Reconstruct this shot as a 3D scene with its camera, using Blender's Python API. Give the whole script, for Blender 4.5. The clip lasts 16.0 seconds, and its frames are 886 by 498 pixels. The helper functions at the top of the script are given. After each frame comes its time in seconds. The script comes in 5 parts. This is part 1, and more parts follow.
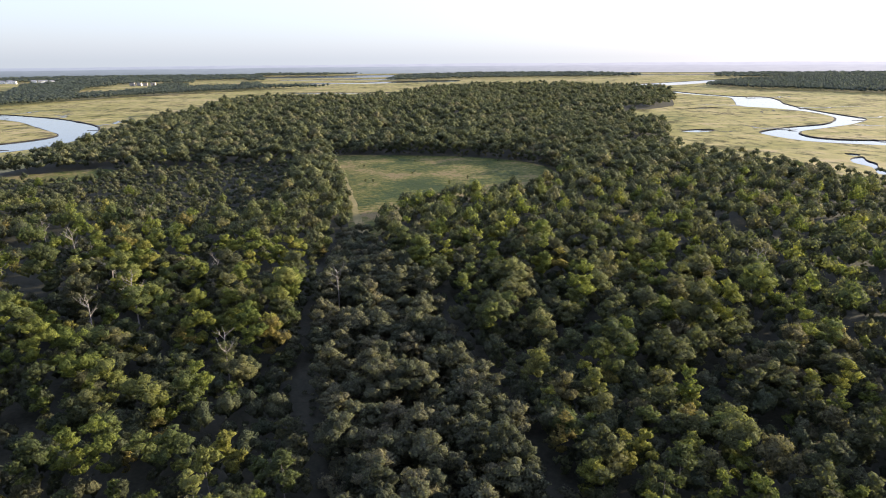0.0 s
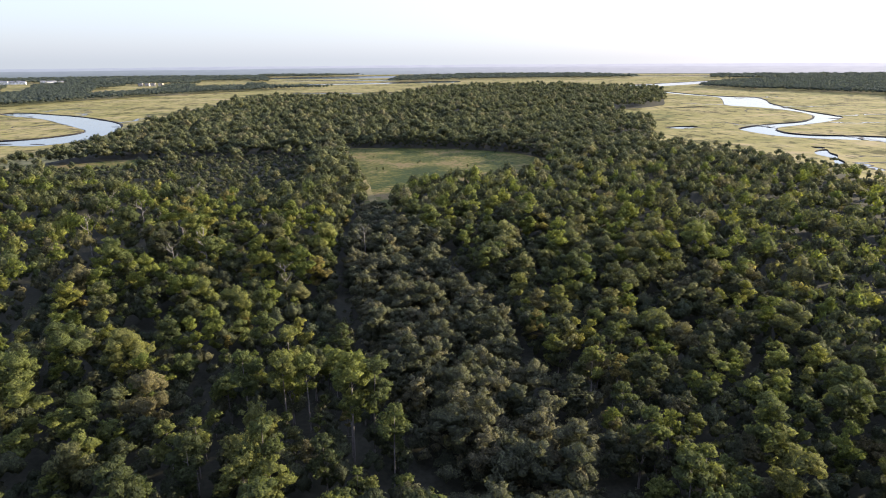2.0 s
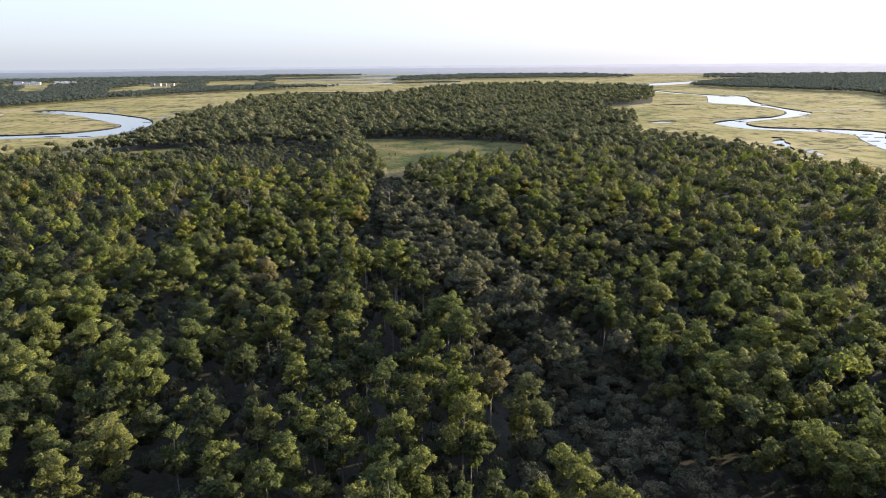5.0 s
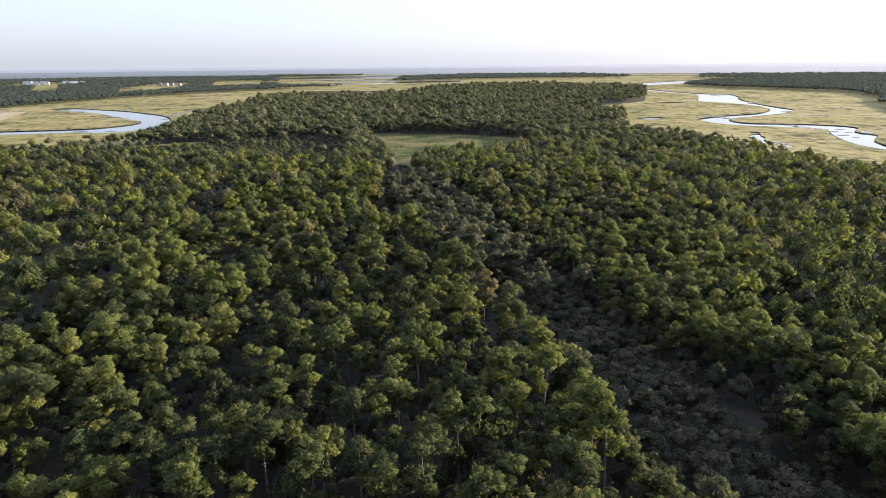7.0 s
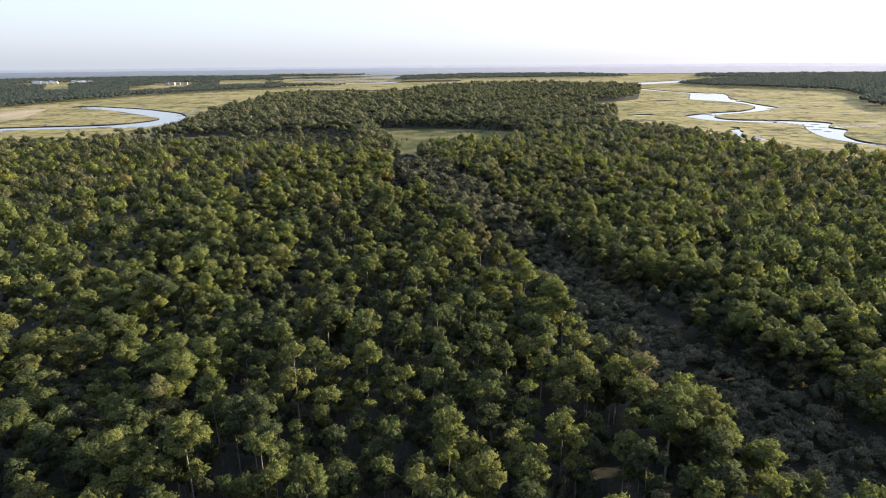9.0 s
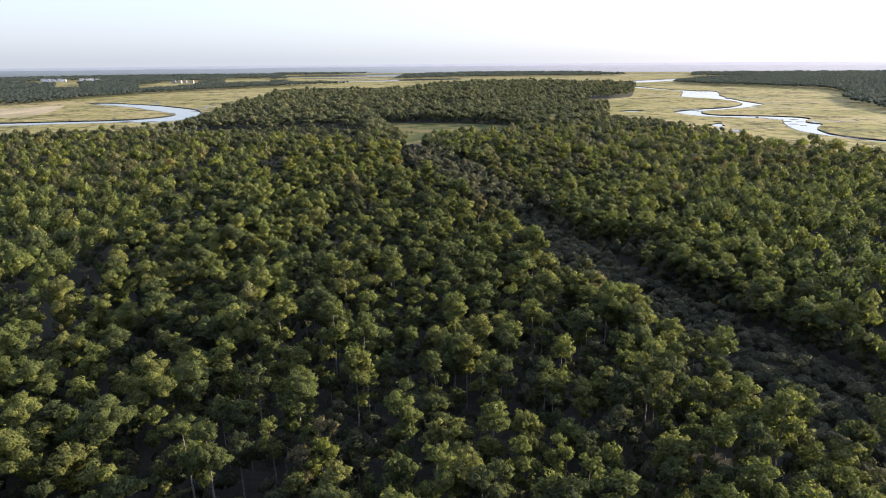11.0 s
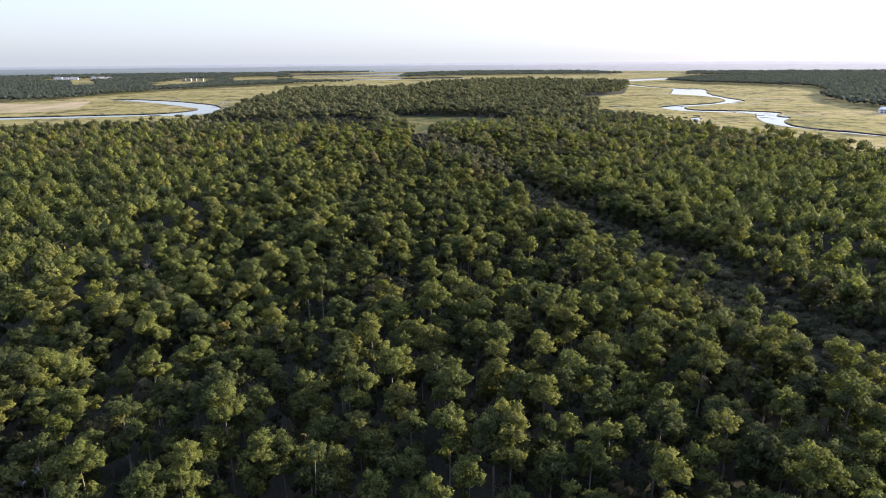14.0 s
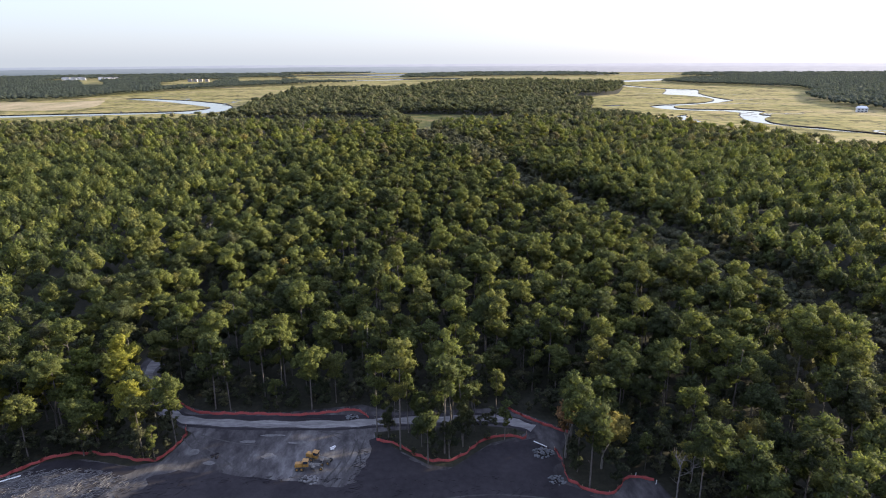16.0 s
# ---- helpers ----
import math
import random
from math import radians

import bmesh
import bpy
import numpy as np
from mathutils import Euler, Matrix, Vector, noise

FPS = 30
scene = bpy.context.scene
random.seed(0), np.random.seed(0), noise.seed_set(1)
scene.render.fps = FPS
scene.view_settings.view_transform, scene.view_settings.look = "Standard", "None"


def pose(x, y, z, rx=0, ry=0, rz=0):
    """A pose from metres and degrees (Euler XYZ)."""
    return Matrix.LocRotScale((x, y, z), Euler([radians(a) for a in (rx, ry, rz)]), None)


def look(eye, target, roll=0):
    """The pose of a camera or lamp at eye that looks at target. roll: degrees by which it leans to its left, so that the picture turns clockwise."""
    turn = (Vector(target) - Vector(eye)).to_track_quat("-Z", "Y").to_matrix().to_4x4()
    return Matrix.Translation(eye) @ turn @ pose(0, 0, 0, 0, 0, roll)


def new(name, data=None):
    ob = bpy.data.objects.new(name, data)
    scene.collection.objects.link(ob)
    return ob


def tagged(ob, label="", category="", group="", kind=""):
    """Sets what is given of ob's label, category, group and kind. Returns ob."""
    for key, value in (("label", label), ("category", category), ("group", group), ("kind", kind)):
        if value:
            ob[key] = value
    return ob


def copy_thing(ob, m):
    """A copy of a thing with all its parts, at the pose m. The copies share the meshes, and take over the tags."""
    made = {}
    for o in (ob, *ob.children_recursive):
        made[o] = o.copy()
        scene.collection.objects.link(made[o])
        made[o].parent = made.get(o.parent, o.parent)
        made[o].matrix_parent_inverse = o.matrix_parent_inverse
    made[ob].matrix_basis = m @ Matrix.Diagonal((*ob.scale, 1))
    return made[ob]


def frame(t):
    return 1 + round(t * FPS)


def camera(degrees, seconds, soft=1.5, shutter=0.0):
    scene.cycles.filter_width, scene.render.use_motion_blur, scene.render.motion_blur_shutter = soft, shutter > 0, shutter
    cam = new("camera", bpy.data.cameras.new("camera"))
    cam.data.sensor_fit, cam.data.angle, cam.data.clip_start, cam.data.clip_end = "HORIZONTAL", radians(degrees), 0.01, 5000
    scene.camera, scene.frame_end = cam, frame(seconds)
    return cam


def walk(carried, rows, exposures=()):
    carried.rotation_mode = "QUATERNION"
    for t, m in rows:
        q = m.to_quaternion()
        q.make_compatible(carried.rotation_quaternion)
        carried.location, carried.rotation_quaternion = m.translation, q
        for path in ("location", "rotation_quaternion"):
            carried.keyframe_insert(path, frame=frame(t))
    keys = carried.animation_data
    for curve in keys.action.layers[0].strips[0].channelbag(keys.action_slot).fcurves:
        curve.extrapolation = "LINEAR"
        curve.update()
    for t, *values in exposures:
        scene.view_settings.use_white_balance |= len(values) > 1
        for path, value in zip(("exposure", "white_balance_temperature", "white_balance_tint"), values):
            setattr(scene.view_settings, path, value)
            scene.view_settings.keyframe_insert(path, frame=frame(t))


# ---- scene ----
from mathutils.geometry import tessellate_polygon

cam = camera(71.5, 16.0, soft=1.0)
# seconds, x, y, z, yaw, pitch, roll
ROWS = [
    (0.0, 0.0, 0.0, 95.0, -0.14, -17.22, 0.45),
    (0.5, -0.57, -15.51, 95.04, -0.14, -17.188, 0.45),
    (1.0, -1.14, -31.02, 95.08, -0.15, -17.148, 0.43),
    (1.5, -1.71, -46.68, 95.19, -0.14, -17.132, 0.44),
    (2.0, -2.44, -62.35, 95.23, -0.14, -17.116, 0.41),
    (2.5, -3.05, -78.26, 95.23, -0.13, -17.06, 0.44),
    (3.0, -3.77, -94.13, 95.3, -0.14, -17.045, 0.43),
    (3.5, -4.46, -109.9, 95.42, -0.14, -17.037, 0.44),
    (4.0, -5.07, -125.76, 95.5, -0.13, -17.045, 0.45),
    (6.5, -7.73, -204.79, 95.99, -0.1, -17.06, 0.48),
    (7.0, -8.46, -220.66, 96.07, -0.11, -17.053, 0.48),
    (7.5, -9.03, -236.42, 96.1, -0.1, -17.053, 0.48),
    (8.0, -9.56, -252.29, 95.99, -0.1, -17.045, 0.48),
    (8.5, -10.25, -268.31, 95.95, -0.1, -17.045, 0.48),
    (9.0, -10.82, -284.38, 95.95, -0.09, -17.06, 0.47),
    (11.5, -14.06, -364.74, 96.14, -0.07, -17.204, 0.44),
    (12.0, -14.74, -380.96, 96.22, -0.06, -17.228, 0.44),
    (12.5, -15.43, -397.13, 96.22, -0.04, -17.236, 0.43),
    (13.0, -16.12, -413.2, 96.22, -0.04, -17.244, 0.42),
    (13.5, -16.8, -429.22, 96.22, -0.02, -17.252, 0.41),
    (14.0, -17.45, -445.14, 96.22, -0.01, -17.252, 0.38),
    (14.5, -18.14, -461.11, 96.26, -0.01, -17.252, 0.36),
    (15.0, -18.82, -477.23, 96.3, 0.01, -17.212, 0.34),
    (15.5, -19.43, -493.36, 96.22, 0.0, -17.18, 0.32),
    (16.0, -20.04, -509.48, 96.18, -0.01, -17.148, 0.31),
]
walk(cam, [(t, pose(x, y, z, 90 + pitch, roll, yaw)) for t, x, y, z, yaw, pitch, roll in ROWS],
     exposures=[(0.0, 2.0, 5850, 24), (16.0, 2.0, 5850, 24)])

# ---- world and sun ----
SUN_AZ, SUN_EL = 69.0, 12.5          # degrees clockwise from +y, degrees above the horizon
world = bpy.data.worlds.new("sky")
scene.world = world
world.use_nodes = True
wn = world.node_tree.nodes
wl = world.node_tree.links
sky = wn.new("ShaderNodeTexSky")
sky.sky_type = "NISHITA"
sky.sun_disc = False
sky.sun_elevation, sky.sun_rotation = radians(SUN_EL), radians(SUN_AZ)
sky.air_density, sky.dust_density, sky.ozone_density = 1.0, 1.5, 2.0
veil = wn.new("ShaderNodeMixRGB")     # thin high overcast, three times as bright overhead as at the horizon
veil.inputs[0].default_value = 0.76
way_up = wn.new("ShaderNodeTexCoord")
split = wn.new("ShaderNodeSeparateXYZ")
rise = wn.new("ShaderNodeMapRange")
rise.inputs["To Min"].default_value, rise.inputs["To Max"].default_value = 1.0, 3.2
cloud = wn.new("ShaderNodeMixRGB")
cloud.blend_type = "MULTIPLY"
cloud.inputs[0].default_value = 1.0
tone = wn.new("ShaderNodeMixRGB")     # whiter towards the horizon, bluer overhead
tone.inputs[1].default_value, tone.inputs[2].default_value = (2.04, 2.27, 2.17, 1), (1.84, 2.18, 2.90, 1)
# the veil is brighter towards the sun than away from it
sunward, glow, lit = wn.new("ShaderNodeVectorMath"), wn.new("ShaderNodeMapRange"), wn.new("ShaderNodeMath")
sunward.operation, lit.operation = "DOT_PRODUCT", "MULTIPLY"
sunward.inputs[1].default_value = (math.sin(radians(SUN_AZ)), math.cos(radians(SUN_AZ)), 0)
glow.inputs["From Min"].default_value, glow.inputs["To Min"].default_value, glow.inputs["To Max"].default_value = -1.0, 0.70, 1.12
wl.new(way_up.outputs["Generated"], split.inputs[0])
wl.new(way_up.outputs["Generated"], sunward.inputs[0])
wl.new(sunward.outputs["Value"], glow.inputs[0])
wl.new(split.outputs["Z"], rise.inputs[0])
wl.new(rise.outputs[0], lit.inputs[0])
wl.new(glow.outputs[0], lit.inputs[1])
wl.new(lit.outputs[0], cloud.inputs[2])
wl.new(split.outputs["Z"], tone.inputs[0])
wl.new(tone.outputs[0], cloud.inputs[1])
wl.new(sky.outputs[0], veil.inputs[1])
wl.new(cloud.outputs[0], veil.inputs[2])
wl.new(veil.outputs[0], wn["Background"].inputs[0])
wn["Background"].inputs[1].default_value = 0.102

sun = new("sun", bpy.data.lights.new("sun", "SUN"))
sun.data.energy, sun.data.angle, sun.data.color = 5.7, radians(0.6), (1.0, 0.86, 0.49)
az, el = radians(SUN_AZ), radians(SUN_EL)
TO_SUN = Vector((math.sin(az) * math.cos(el), math.cos(az) * math.cos(el), math.sin(el)))
sun.matrix_world = look(TO_SUN * 900, (0, 0, 0))


# ---- materials ----
def material(name):
    m = bpy.data.materials.new(name)
    m.use_nodes = True
    return m, m.node_tree.nodes, m.node_tree.links, m.node_tree.nodes["Principled BSDF"]


def ramp(n, stops):
    r = n.new("ShaderNodeValToRGB")
    while len(r.color_ramp.elements) < len(stops):
        r.color_ramp.elements.new(0.5)
    for e, (p, c) in zip(r.color_ramp.elements, stops):
        e.position, e.color = p, (*c, 1)
    return r


def noise_at(n, l, scale, detail=4, stretch=(1, 1, 1), rough=0.55, turn=0.0):
    """A noise texture over world places, in features per metre."""
    g = n.new("ShaderNodeNewGeometry")
    mp = n.new("ShaderNodeMapping")
    mp.inputs["Scale"].default_value = stretch
    mp.inputs["Rotation"].default_value = (0, 0, turn)
    t = n.new("ShaderNodeTexNoise")
    t.inputs["Scale"].default_value, t.inputs["Detail"].default_value, t.inputs["Roughness"].default_value = scale, detail, rough
    l.new(g.outputs["Position"], mp.inputs["Vector"])
    l.new(mp.outputs[0], t.inputs["Vector"])
    return t.outputs["Fac"]


def mix(n, l, fac, a, b, mode="MIX"):
    m = n.new("ShaderNodeMixRGB")
    m.blend_type = mode
    for i, v in enumerate((fac, a, b)):
        if hasattr(v, "links"):
            l.new(v, m.inputs[i])
        else:
            m.inputs[i].default_value = v if i == 0 else (*v, 1)
    return m.outputs[0]


def bumped(n, l, b, height, strength, distance):
    u = n.new("ShaderNodeBump")
    u.inputs["Strength"].default_value, u.inputs["Distance"].default_value = strength, distance
    l.new(height, u.inputs["Height"])
    l.new(u.outputs[0], b.inputs["Normal"])


def foliage(name, stops, through_leaf=0.42, gaps=0.475, relief=1.0, grain=2.2):
    """Leaves: a hue for each tree, finer painted light and shade over the crown, gaps between the sprays, and some
    light coming through.
    """
    m, n, l, b = material(name)
    at = n.new("ShaderNodeAttribute")
    at.attribute_name = "tint"
    oi = n.new("ShaderNodeObjectInfo")
    add = n.new("ShaderNodeMath")
    add.operation = "ADD"
    l.new(at.outputs["Fac"], add.inputs[0])
    l.new(oi.outputs["Random"], add.inputs[1])
    fr = n.new("ShaderNodeMath")
    fr.operation = "FRACT"
    l.new(add.outputs[0], fr.inputs[0])
    r = ramp(n, stops)
    l.new(fr.outputs[0], r.inputs[0])
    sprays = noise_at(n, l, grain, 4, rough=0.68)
    # shade beside the gaps and warm sun on high sprays, put into the colour
    spray_light = ramp(n, [(0.45, (0.50, 0.53, 0.55)), (0.54, (0.95, 0.95, 0.95)), (0.66, (1.64, 1.62, 1.10))])
    l.new(sprays, spray_light.inputs[0])
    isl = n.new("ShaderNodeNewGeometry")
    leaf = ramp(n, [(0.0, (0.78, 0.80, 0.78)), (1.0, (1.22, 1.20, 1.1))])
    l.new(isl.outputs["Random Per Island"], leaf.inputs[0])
    col = mix(n, l, 1.0, mix(n, l, 1.0, r.outputs[0], spray_light.outputs[0], "MULTIPLY"), leaf.outputs[0], "MULTIPLY")
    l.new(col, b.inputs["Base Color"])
    b.inputs["Roughness"].default_value = 0.8
    b.inputs["Specular IOR Level"].default_value = 0.04
    bumped(n, l, b, sprays, relief, 0.9)
    tr = n.new("ShaderNodeBsdfTranslucent")
    l.new(mix(n, l, 1.0, col, (1.1, 1.15, 0.7), "MULTIPLY"), tr.inputs[0])
    ms = n.new("ShaderNodeMixShader")
    ms.inputs[0].default_value = through_leaf
    l.new(b.outputs[0], ms.inputs[1])
    l.new(tr.outputs[0], ms.inputs[2])
    cut = n.new("ShaderNodeMath")
    cut.operation = "GREATER_THAN"
    cut.inputs[1].default_value = gaps
    l.new(sprays, cut.inputs[0])
    clear = n.new("ShaderNodeBsdfTransparent")
    ends = n.new("ShaderNodeMixShader")
    l.new(cut.outputs[0], ends.inputs[0])
    l.new(clear.outputs[0], ends.inputs[1])
    l.new(ms.outputs[0], ends.inputs[2])
    l.new(ends.outputs[0], n["Material Output"].inputs[0])
    return m


def ground_stuff(name, scales, stops, rough=0.9, relief=0.6, depth=0.2, stretch=(1, 1, 1), turn=0.0):
    """Soil, grass and the like: two scales of change and relief."""
    m, n, l, b = material(name)
    big = noise_at(n, l, scales[0], 5, stretch, 0.6, turn)
    small = noise_at(n, l, scales[1], 6, stretch, 0.65, turn)
    r = ramp(n, stops)
    l.new(mix(n, l, 0.45, big, small), r.inputs[0])
    l.new(r.outputs[0], b.inputs["Base Color"])
    b.inputs["Roughness"].default_value = rough
    b.inputs["Specular IOR Level"].default_value = 0.08
    bumped(n, l, b, small, relief, depth)
    return m


PINE_HUES = [(0.0, (0.045, 0.054, 0.032)), (0.35, (0.068, 0.082, 0.037)), (0.7, (0.100, 0.113, 0.041)), (1.0, (0.106, 0.109, 0.045))]
OAK_HUES = [(0.0, (0.046, 0.048, 0.036)), (0.4, (0.063, 0.071, 0.042)), (0.75, (0.087, 0.092, 0.048)), (1.0, (0.099, 0.088, 0.058))]
GUM_HUES = [(0.0, (0.068, 0.084, 0.028)), (0.5, (0.102, 0.117, 0.034)), (0.85, (0.128, 0.129, 0.038)), (1.0, (0.126, 0.104, 0.046))]
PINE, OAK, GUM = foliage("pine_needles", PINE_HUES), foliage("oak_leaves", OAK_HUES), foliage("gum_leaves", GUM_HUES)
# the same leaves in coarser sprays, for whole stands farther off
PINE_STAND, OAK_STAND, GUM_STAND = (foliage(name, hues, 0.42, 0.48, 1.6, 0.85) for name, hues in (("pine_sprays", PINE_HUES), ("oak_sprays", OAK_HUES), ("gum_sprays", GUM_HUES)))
OLIVE = foliage("olive_leaves", [(0.0, (0.140, 0.122, 0.044)), (1.0, (0.155, 0.130, 0.048))])
# gum leaves brightened, with the sunlight on them put into the colour
SUNLIT_GUM = foliage("sunlit_gum_leaves", [(0.0, (0.150, 0.154, 0.034)), (1.0, (0.176, 0.170, 0.038))])
SHRUB = foliage("thicket_leaves", [(0.0, (0.044, 0.049, 0.036)), (0.5, (0.066, 0.069, 0.048)), (1.0, (0.096, 0.089, 0.063))], 0.3, 0.47)
BRUSH = foliage("undergrowth_leaves", [(0.0, (0.034, 0.041, 0.028)), (0.5, (0.050, 0.057, 0.037)), (1.0, (0.070, 0.069, 0.047))], 0.2, 0.47, 1.0, 2.8)
# northern wood: the grey of distance haze is mixed into the leaf colour
HAZED_WOOD = foliage("hazed_wood_leaves", [(0.0, (0.040, 0.047, 0.033)), (0.45, (0.062, 0.069, 0.043)), (0.8, (0.086, 0.090, 0.054)), (1.0, (0.098, 0.092, 0.066))], 0.3, 0.47, 1.5, 1.0)
# far shores: paler, bluer leaves with the haze put into their colour
DISTANT = foliage("hazed_shore_leaves", [(0.0, (0.062, 0.073, 0.066)), (0.5, (0.070, 0.082, 0.074)), (1.0, (0.080, 0.091, 0.082))], 0.5, 0.42, 0.8, 0.35)
RUST = foliage("rusty_leaves", [(0.0, (0.185, 0.100, 0.055)), (1.0, (0.165, 0.110, 0.060))], 0.3)


def bark_material(name, dark, light):
    m, n, l, b = material(name)
    r = ramp(n, [(0.3, dark), (0.7, light)])
    t = noise_at(n, l, 5.0, 5, (1, 1, 0.25))
    l.new(t, r.inputs[0])
    l.new(r.outputs[0], b.inputs["Base Color"])
    b.inputs["Roughness"].default_value = 0.9
    bumped(n, l, b, t, 0.8, 0.06)
    return m


BARK = bark_material("pine_bark", (0.042, 0.036, 0.032), (0.12, 0.105, 0.092))
DEAD = bark_material("dead_wood", (0.07, 0.062, 0.056), (0.17, 0.155, 0.14))

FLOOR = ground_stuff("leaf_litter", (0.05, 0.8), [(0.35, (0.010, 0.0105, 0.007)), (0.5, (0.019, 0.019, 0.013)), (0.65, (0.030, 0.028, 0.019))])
FIELD = ground_stuff("meadow_grass", (0.020, 0.30), [(0.43, (0.015, 0.024, 0.006)), (0.48, (0.033, 0.040, 0.008)), (0.52, (0.058, 0.056, 0.012)), (0.57, (0.098, 0.074, 0.034))], depth=0.8, relief=0.9, stretch=(0.8, 0.9, 1))
DIRT = ground_stuff("graded_earth", (0.05, 0.5), [(0.32, (0.011, 0.010, 0.0105)), (0.43, (0.024, 0.022, 0.023)), (0.52, (0.044, 0.041, 0.041)), (0.66, (0.105, 0.10, 0.098))], depth=0.25, stretch=(1, 0.45, 1), turn=0.5)
GRAVEL = ground_stuff("pale_gravel", (0.15, 1.5), [(0.35, (0.060, 0.057, 0.055)), (0.5, (0.115, 0.110, 0.106)), (0.65, (0.19, 0.183, 0.176))], depth=0.08, stretch=(0.3, 1, 1))
SAND = ground_stuff("sandy_track", (0.05, 0.5), [(0.35, (0.075, 0.070, 0.028)), (0.5, (0.115, 0.095, 0.042)), (0.65, (0.165, 0.130, 0.068))])
REED = ground_stuff("dry_reeds", (0.02, 0.25), [(0.38, (0.10, 0.095, 0.045)), (0.5, (0.19, 0.155, 0.090)), (0.62, (0.25, 0.20, 0.125))], depth=0.4, stretch=(1, 0.4, 1))
MUD_AND_SHADE = ground_stuff("mud_and_bank_shade", (0.08, 0.7), [(0.3, (0.010, 0.009, 0.0105)), (0.7, (0.029, 0.026, 0.028))], 0.9)
SCRAPE = ground_stuff("dry_sand", (0.3, 1.6), [(0.35, (0.048, 0.046, 0.045)), (0.65, (0.115, 0.111, 0.108))])
RUT = ground_stuff("pressed_soil", (0.3, 2.0), [(0.35, (0.022, 0.021, 0.021)), (0.65, (0.055, 0.052, 0.050))])


def marsh_material():
    """Salt marsh: yellow-green cordgrass, olive patches, dark seams of mud, tan wrack."""
    m, n, l, b = material("marsh_grass")
    big = noise_at(n, l, 0.0045, 6, (1, 1.6, 1), 0.6)
    small = noise_at(n, l, 0.03, 6, (1, 1, 1), 0.7)
    r = ramp(n, [(0.36, (0.054, 0.060, 0.026)), (0.45, (0.118, 0.108, 0.040)), (0.54, (0.158, 0.136, 0.062)), (0.64, (0.188, 0.150, 0.094))])
    l.new(mix(n, l, 0.5, big, small), r.inputs[0])
    seam = ramp(n, [(0.42, (0.36, 0.37, 0.36)), (0.465, (1, 1, 1))])
    l.new(noise_at(n, l, 0.014, 9, (1, 0.7, 1), 0.78), seam.inputs[0])
    pool = ramp(n, [(0.36, (0.40, 0.42, 0.40)), (0.45, (1, 1, 1)), (0.66, (1.25, 1.20, 1.12))])
    l.new(noise_at(n, l, 0.07, 5, (1, 0.6, 1), 0.6), pool.inputs[0])
    tone = mix(n, l, 1.0, r.outputs[0], seam.outputs[0], "MULTIPLY")
    l.new(mix(n, l, 1.0, tone, pool.outputs[0], "MULTIPLY"), b.inputs["Base Color"])
    b.inputs["Roughness"].default_value = 0.95
    b.inputs["Specular IOR Level"].default_value = 0.03
    bumped(n, l, b, small, 0.6, 1.2)
    return m


MARSH = marsh_material()


def water_material():
    m, n, l, b = material("tidal_water")
    b.inputs["Base Color"].default_value = (0.035, 0.042, 0.045, 1)
    b.inputs["Roughness"].default_value = 0.08
    b.inputs["IOR"].default_value = 1.33
    b.inputs["Specular IOR Level"].default_value = 0.9
    bumped(n, l, b, noise_at(n, l, 0.25, 3), 0.12, 0.25)
    return m


WATER = water_material()


# ---- plan helpers ----
rng = np.random.default_rng(7)


def smooth(points, steps=4, closed=True):
    """A Catmull-Rom curve through plan points."""
    p = np.array(points, float)
    out = []
    count = len(p) if closed else len(p) - 1
    for i in range(count):
        if closed:
            a, b, c, d = (p[(i + k) % len(p)] for k in (-1, 0, 1, 2))
        else:
            a, b, c, d = (p[min(max(i + k, 0), len(p) - 1)] for k in (-1, 0, 1, 2))
        for s in range(steps):
            u = s / steps
            out.append(0.5 * (2 * b + (c - a) * u + (2 * a - 5 * b + 4 * c - d) * u * u + (3 * b - a - 3 * c + d) * u ** 3))
    if not closed:
        out.append(p[-1])
    return np.array(out)


def inside(poly, x, y):
    """Which of the points x, y lie in the polygon."""
    poly = np.asarray(poly, float)
    hit = np.zeros(np.shape(x), bool)
    x0, y0 = poly[-1]
    for x1, y1 in poly:
        cross = (y1 > y) != (y0 > y)
        if y1 != y0:
            hit ^= cross & (x < (x0 - x1) * (y - y1) / (y0 - y1) + x1)
        x0, y0 = x1, y1
    return hit


def near_line(line, x, y):
    """Distance of the points from a polyline."""
    best = np.full(np.shape(x), 1e9)
    for (ax, ay), (bx, by) in zip(line[:-1], line[1:]):
        dx, dy = bx - ax, by - ay
        u = np.clip(((x - ax) * dx + (y - ay) * dy) / (dx * dx + dy * dy), 0, 1)
        best = np.minimum(best, np.hypot(x - ax - u * dx, y - ay - u * dy))
    return best


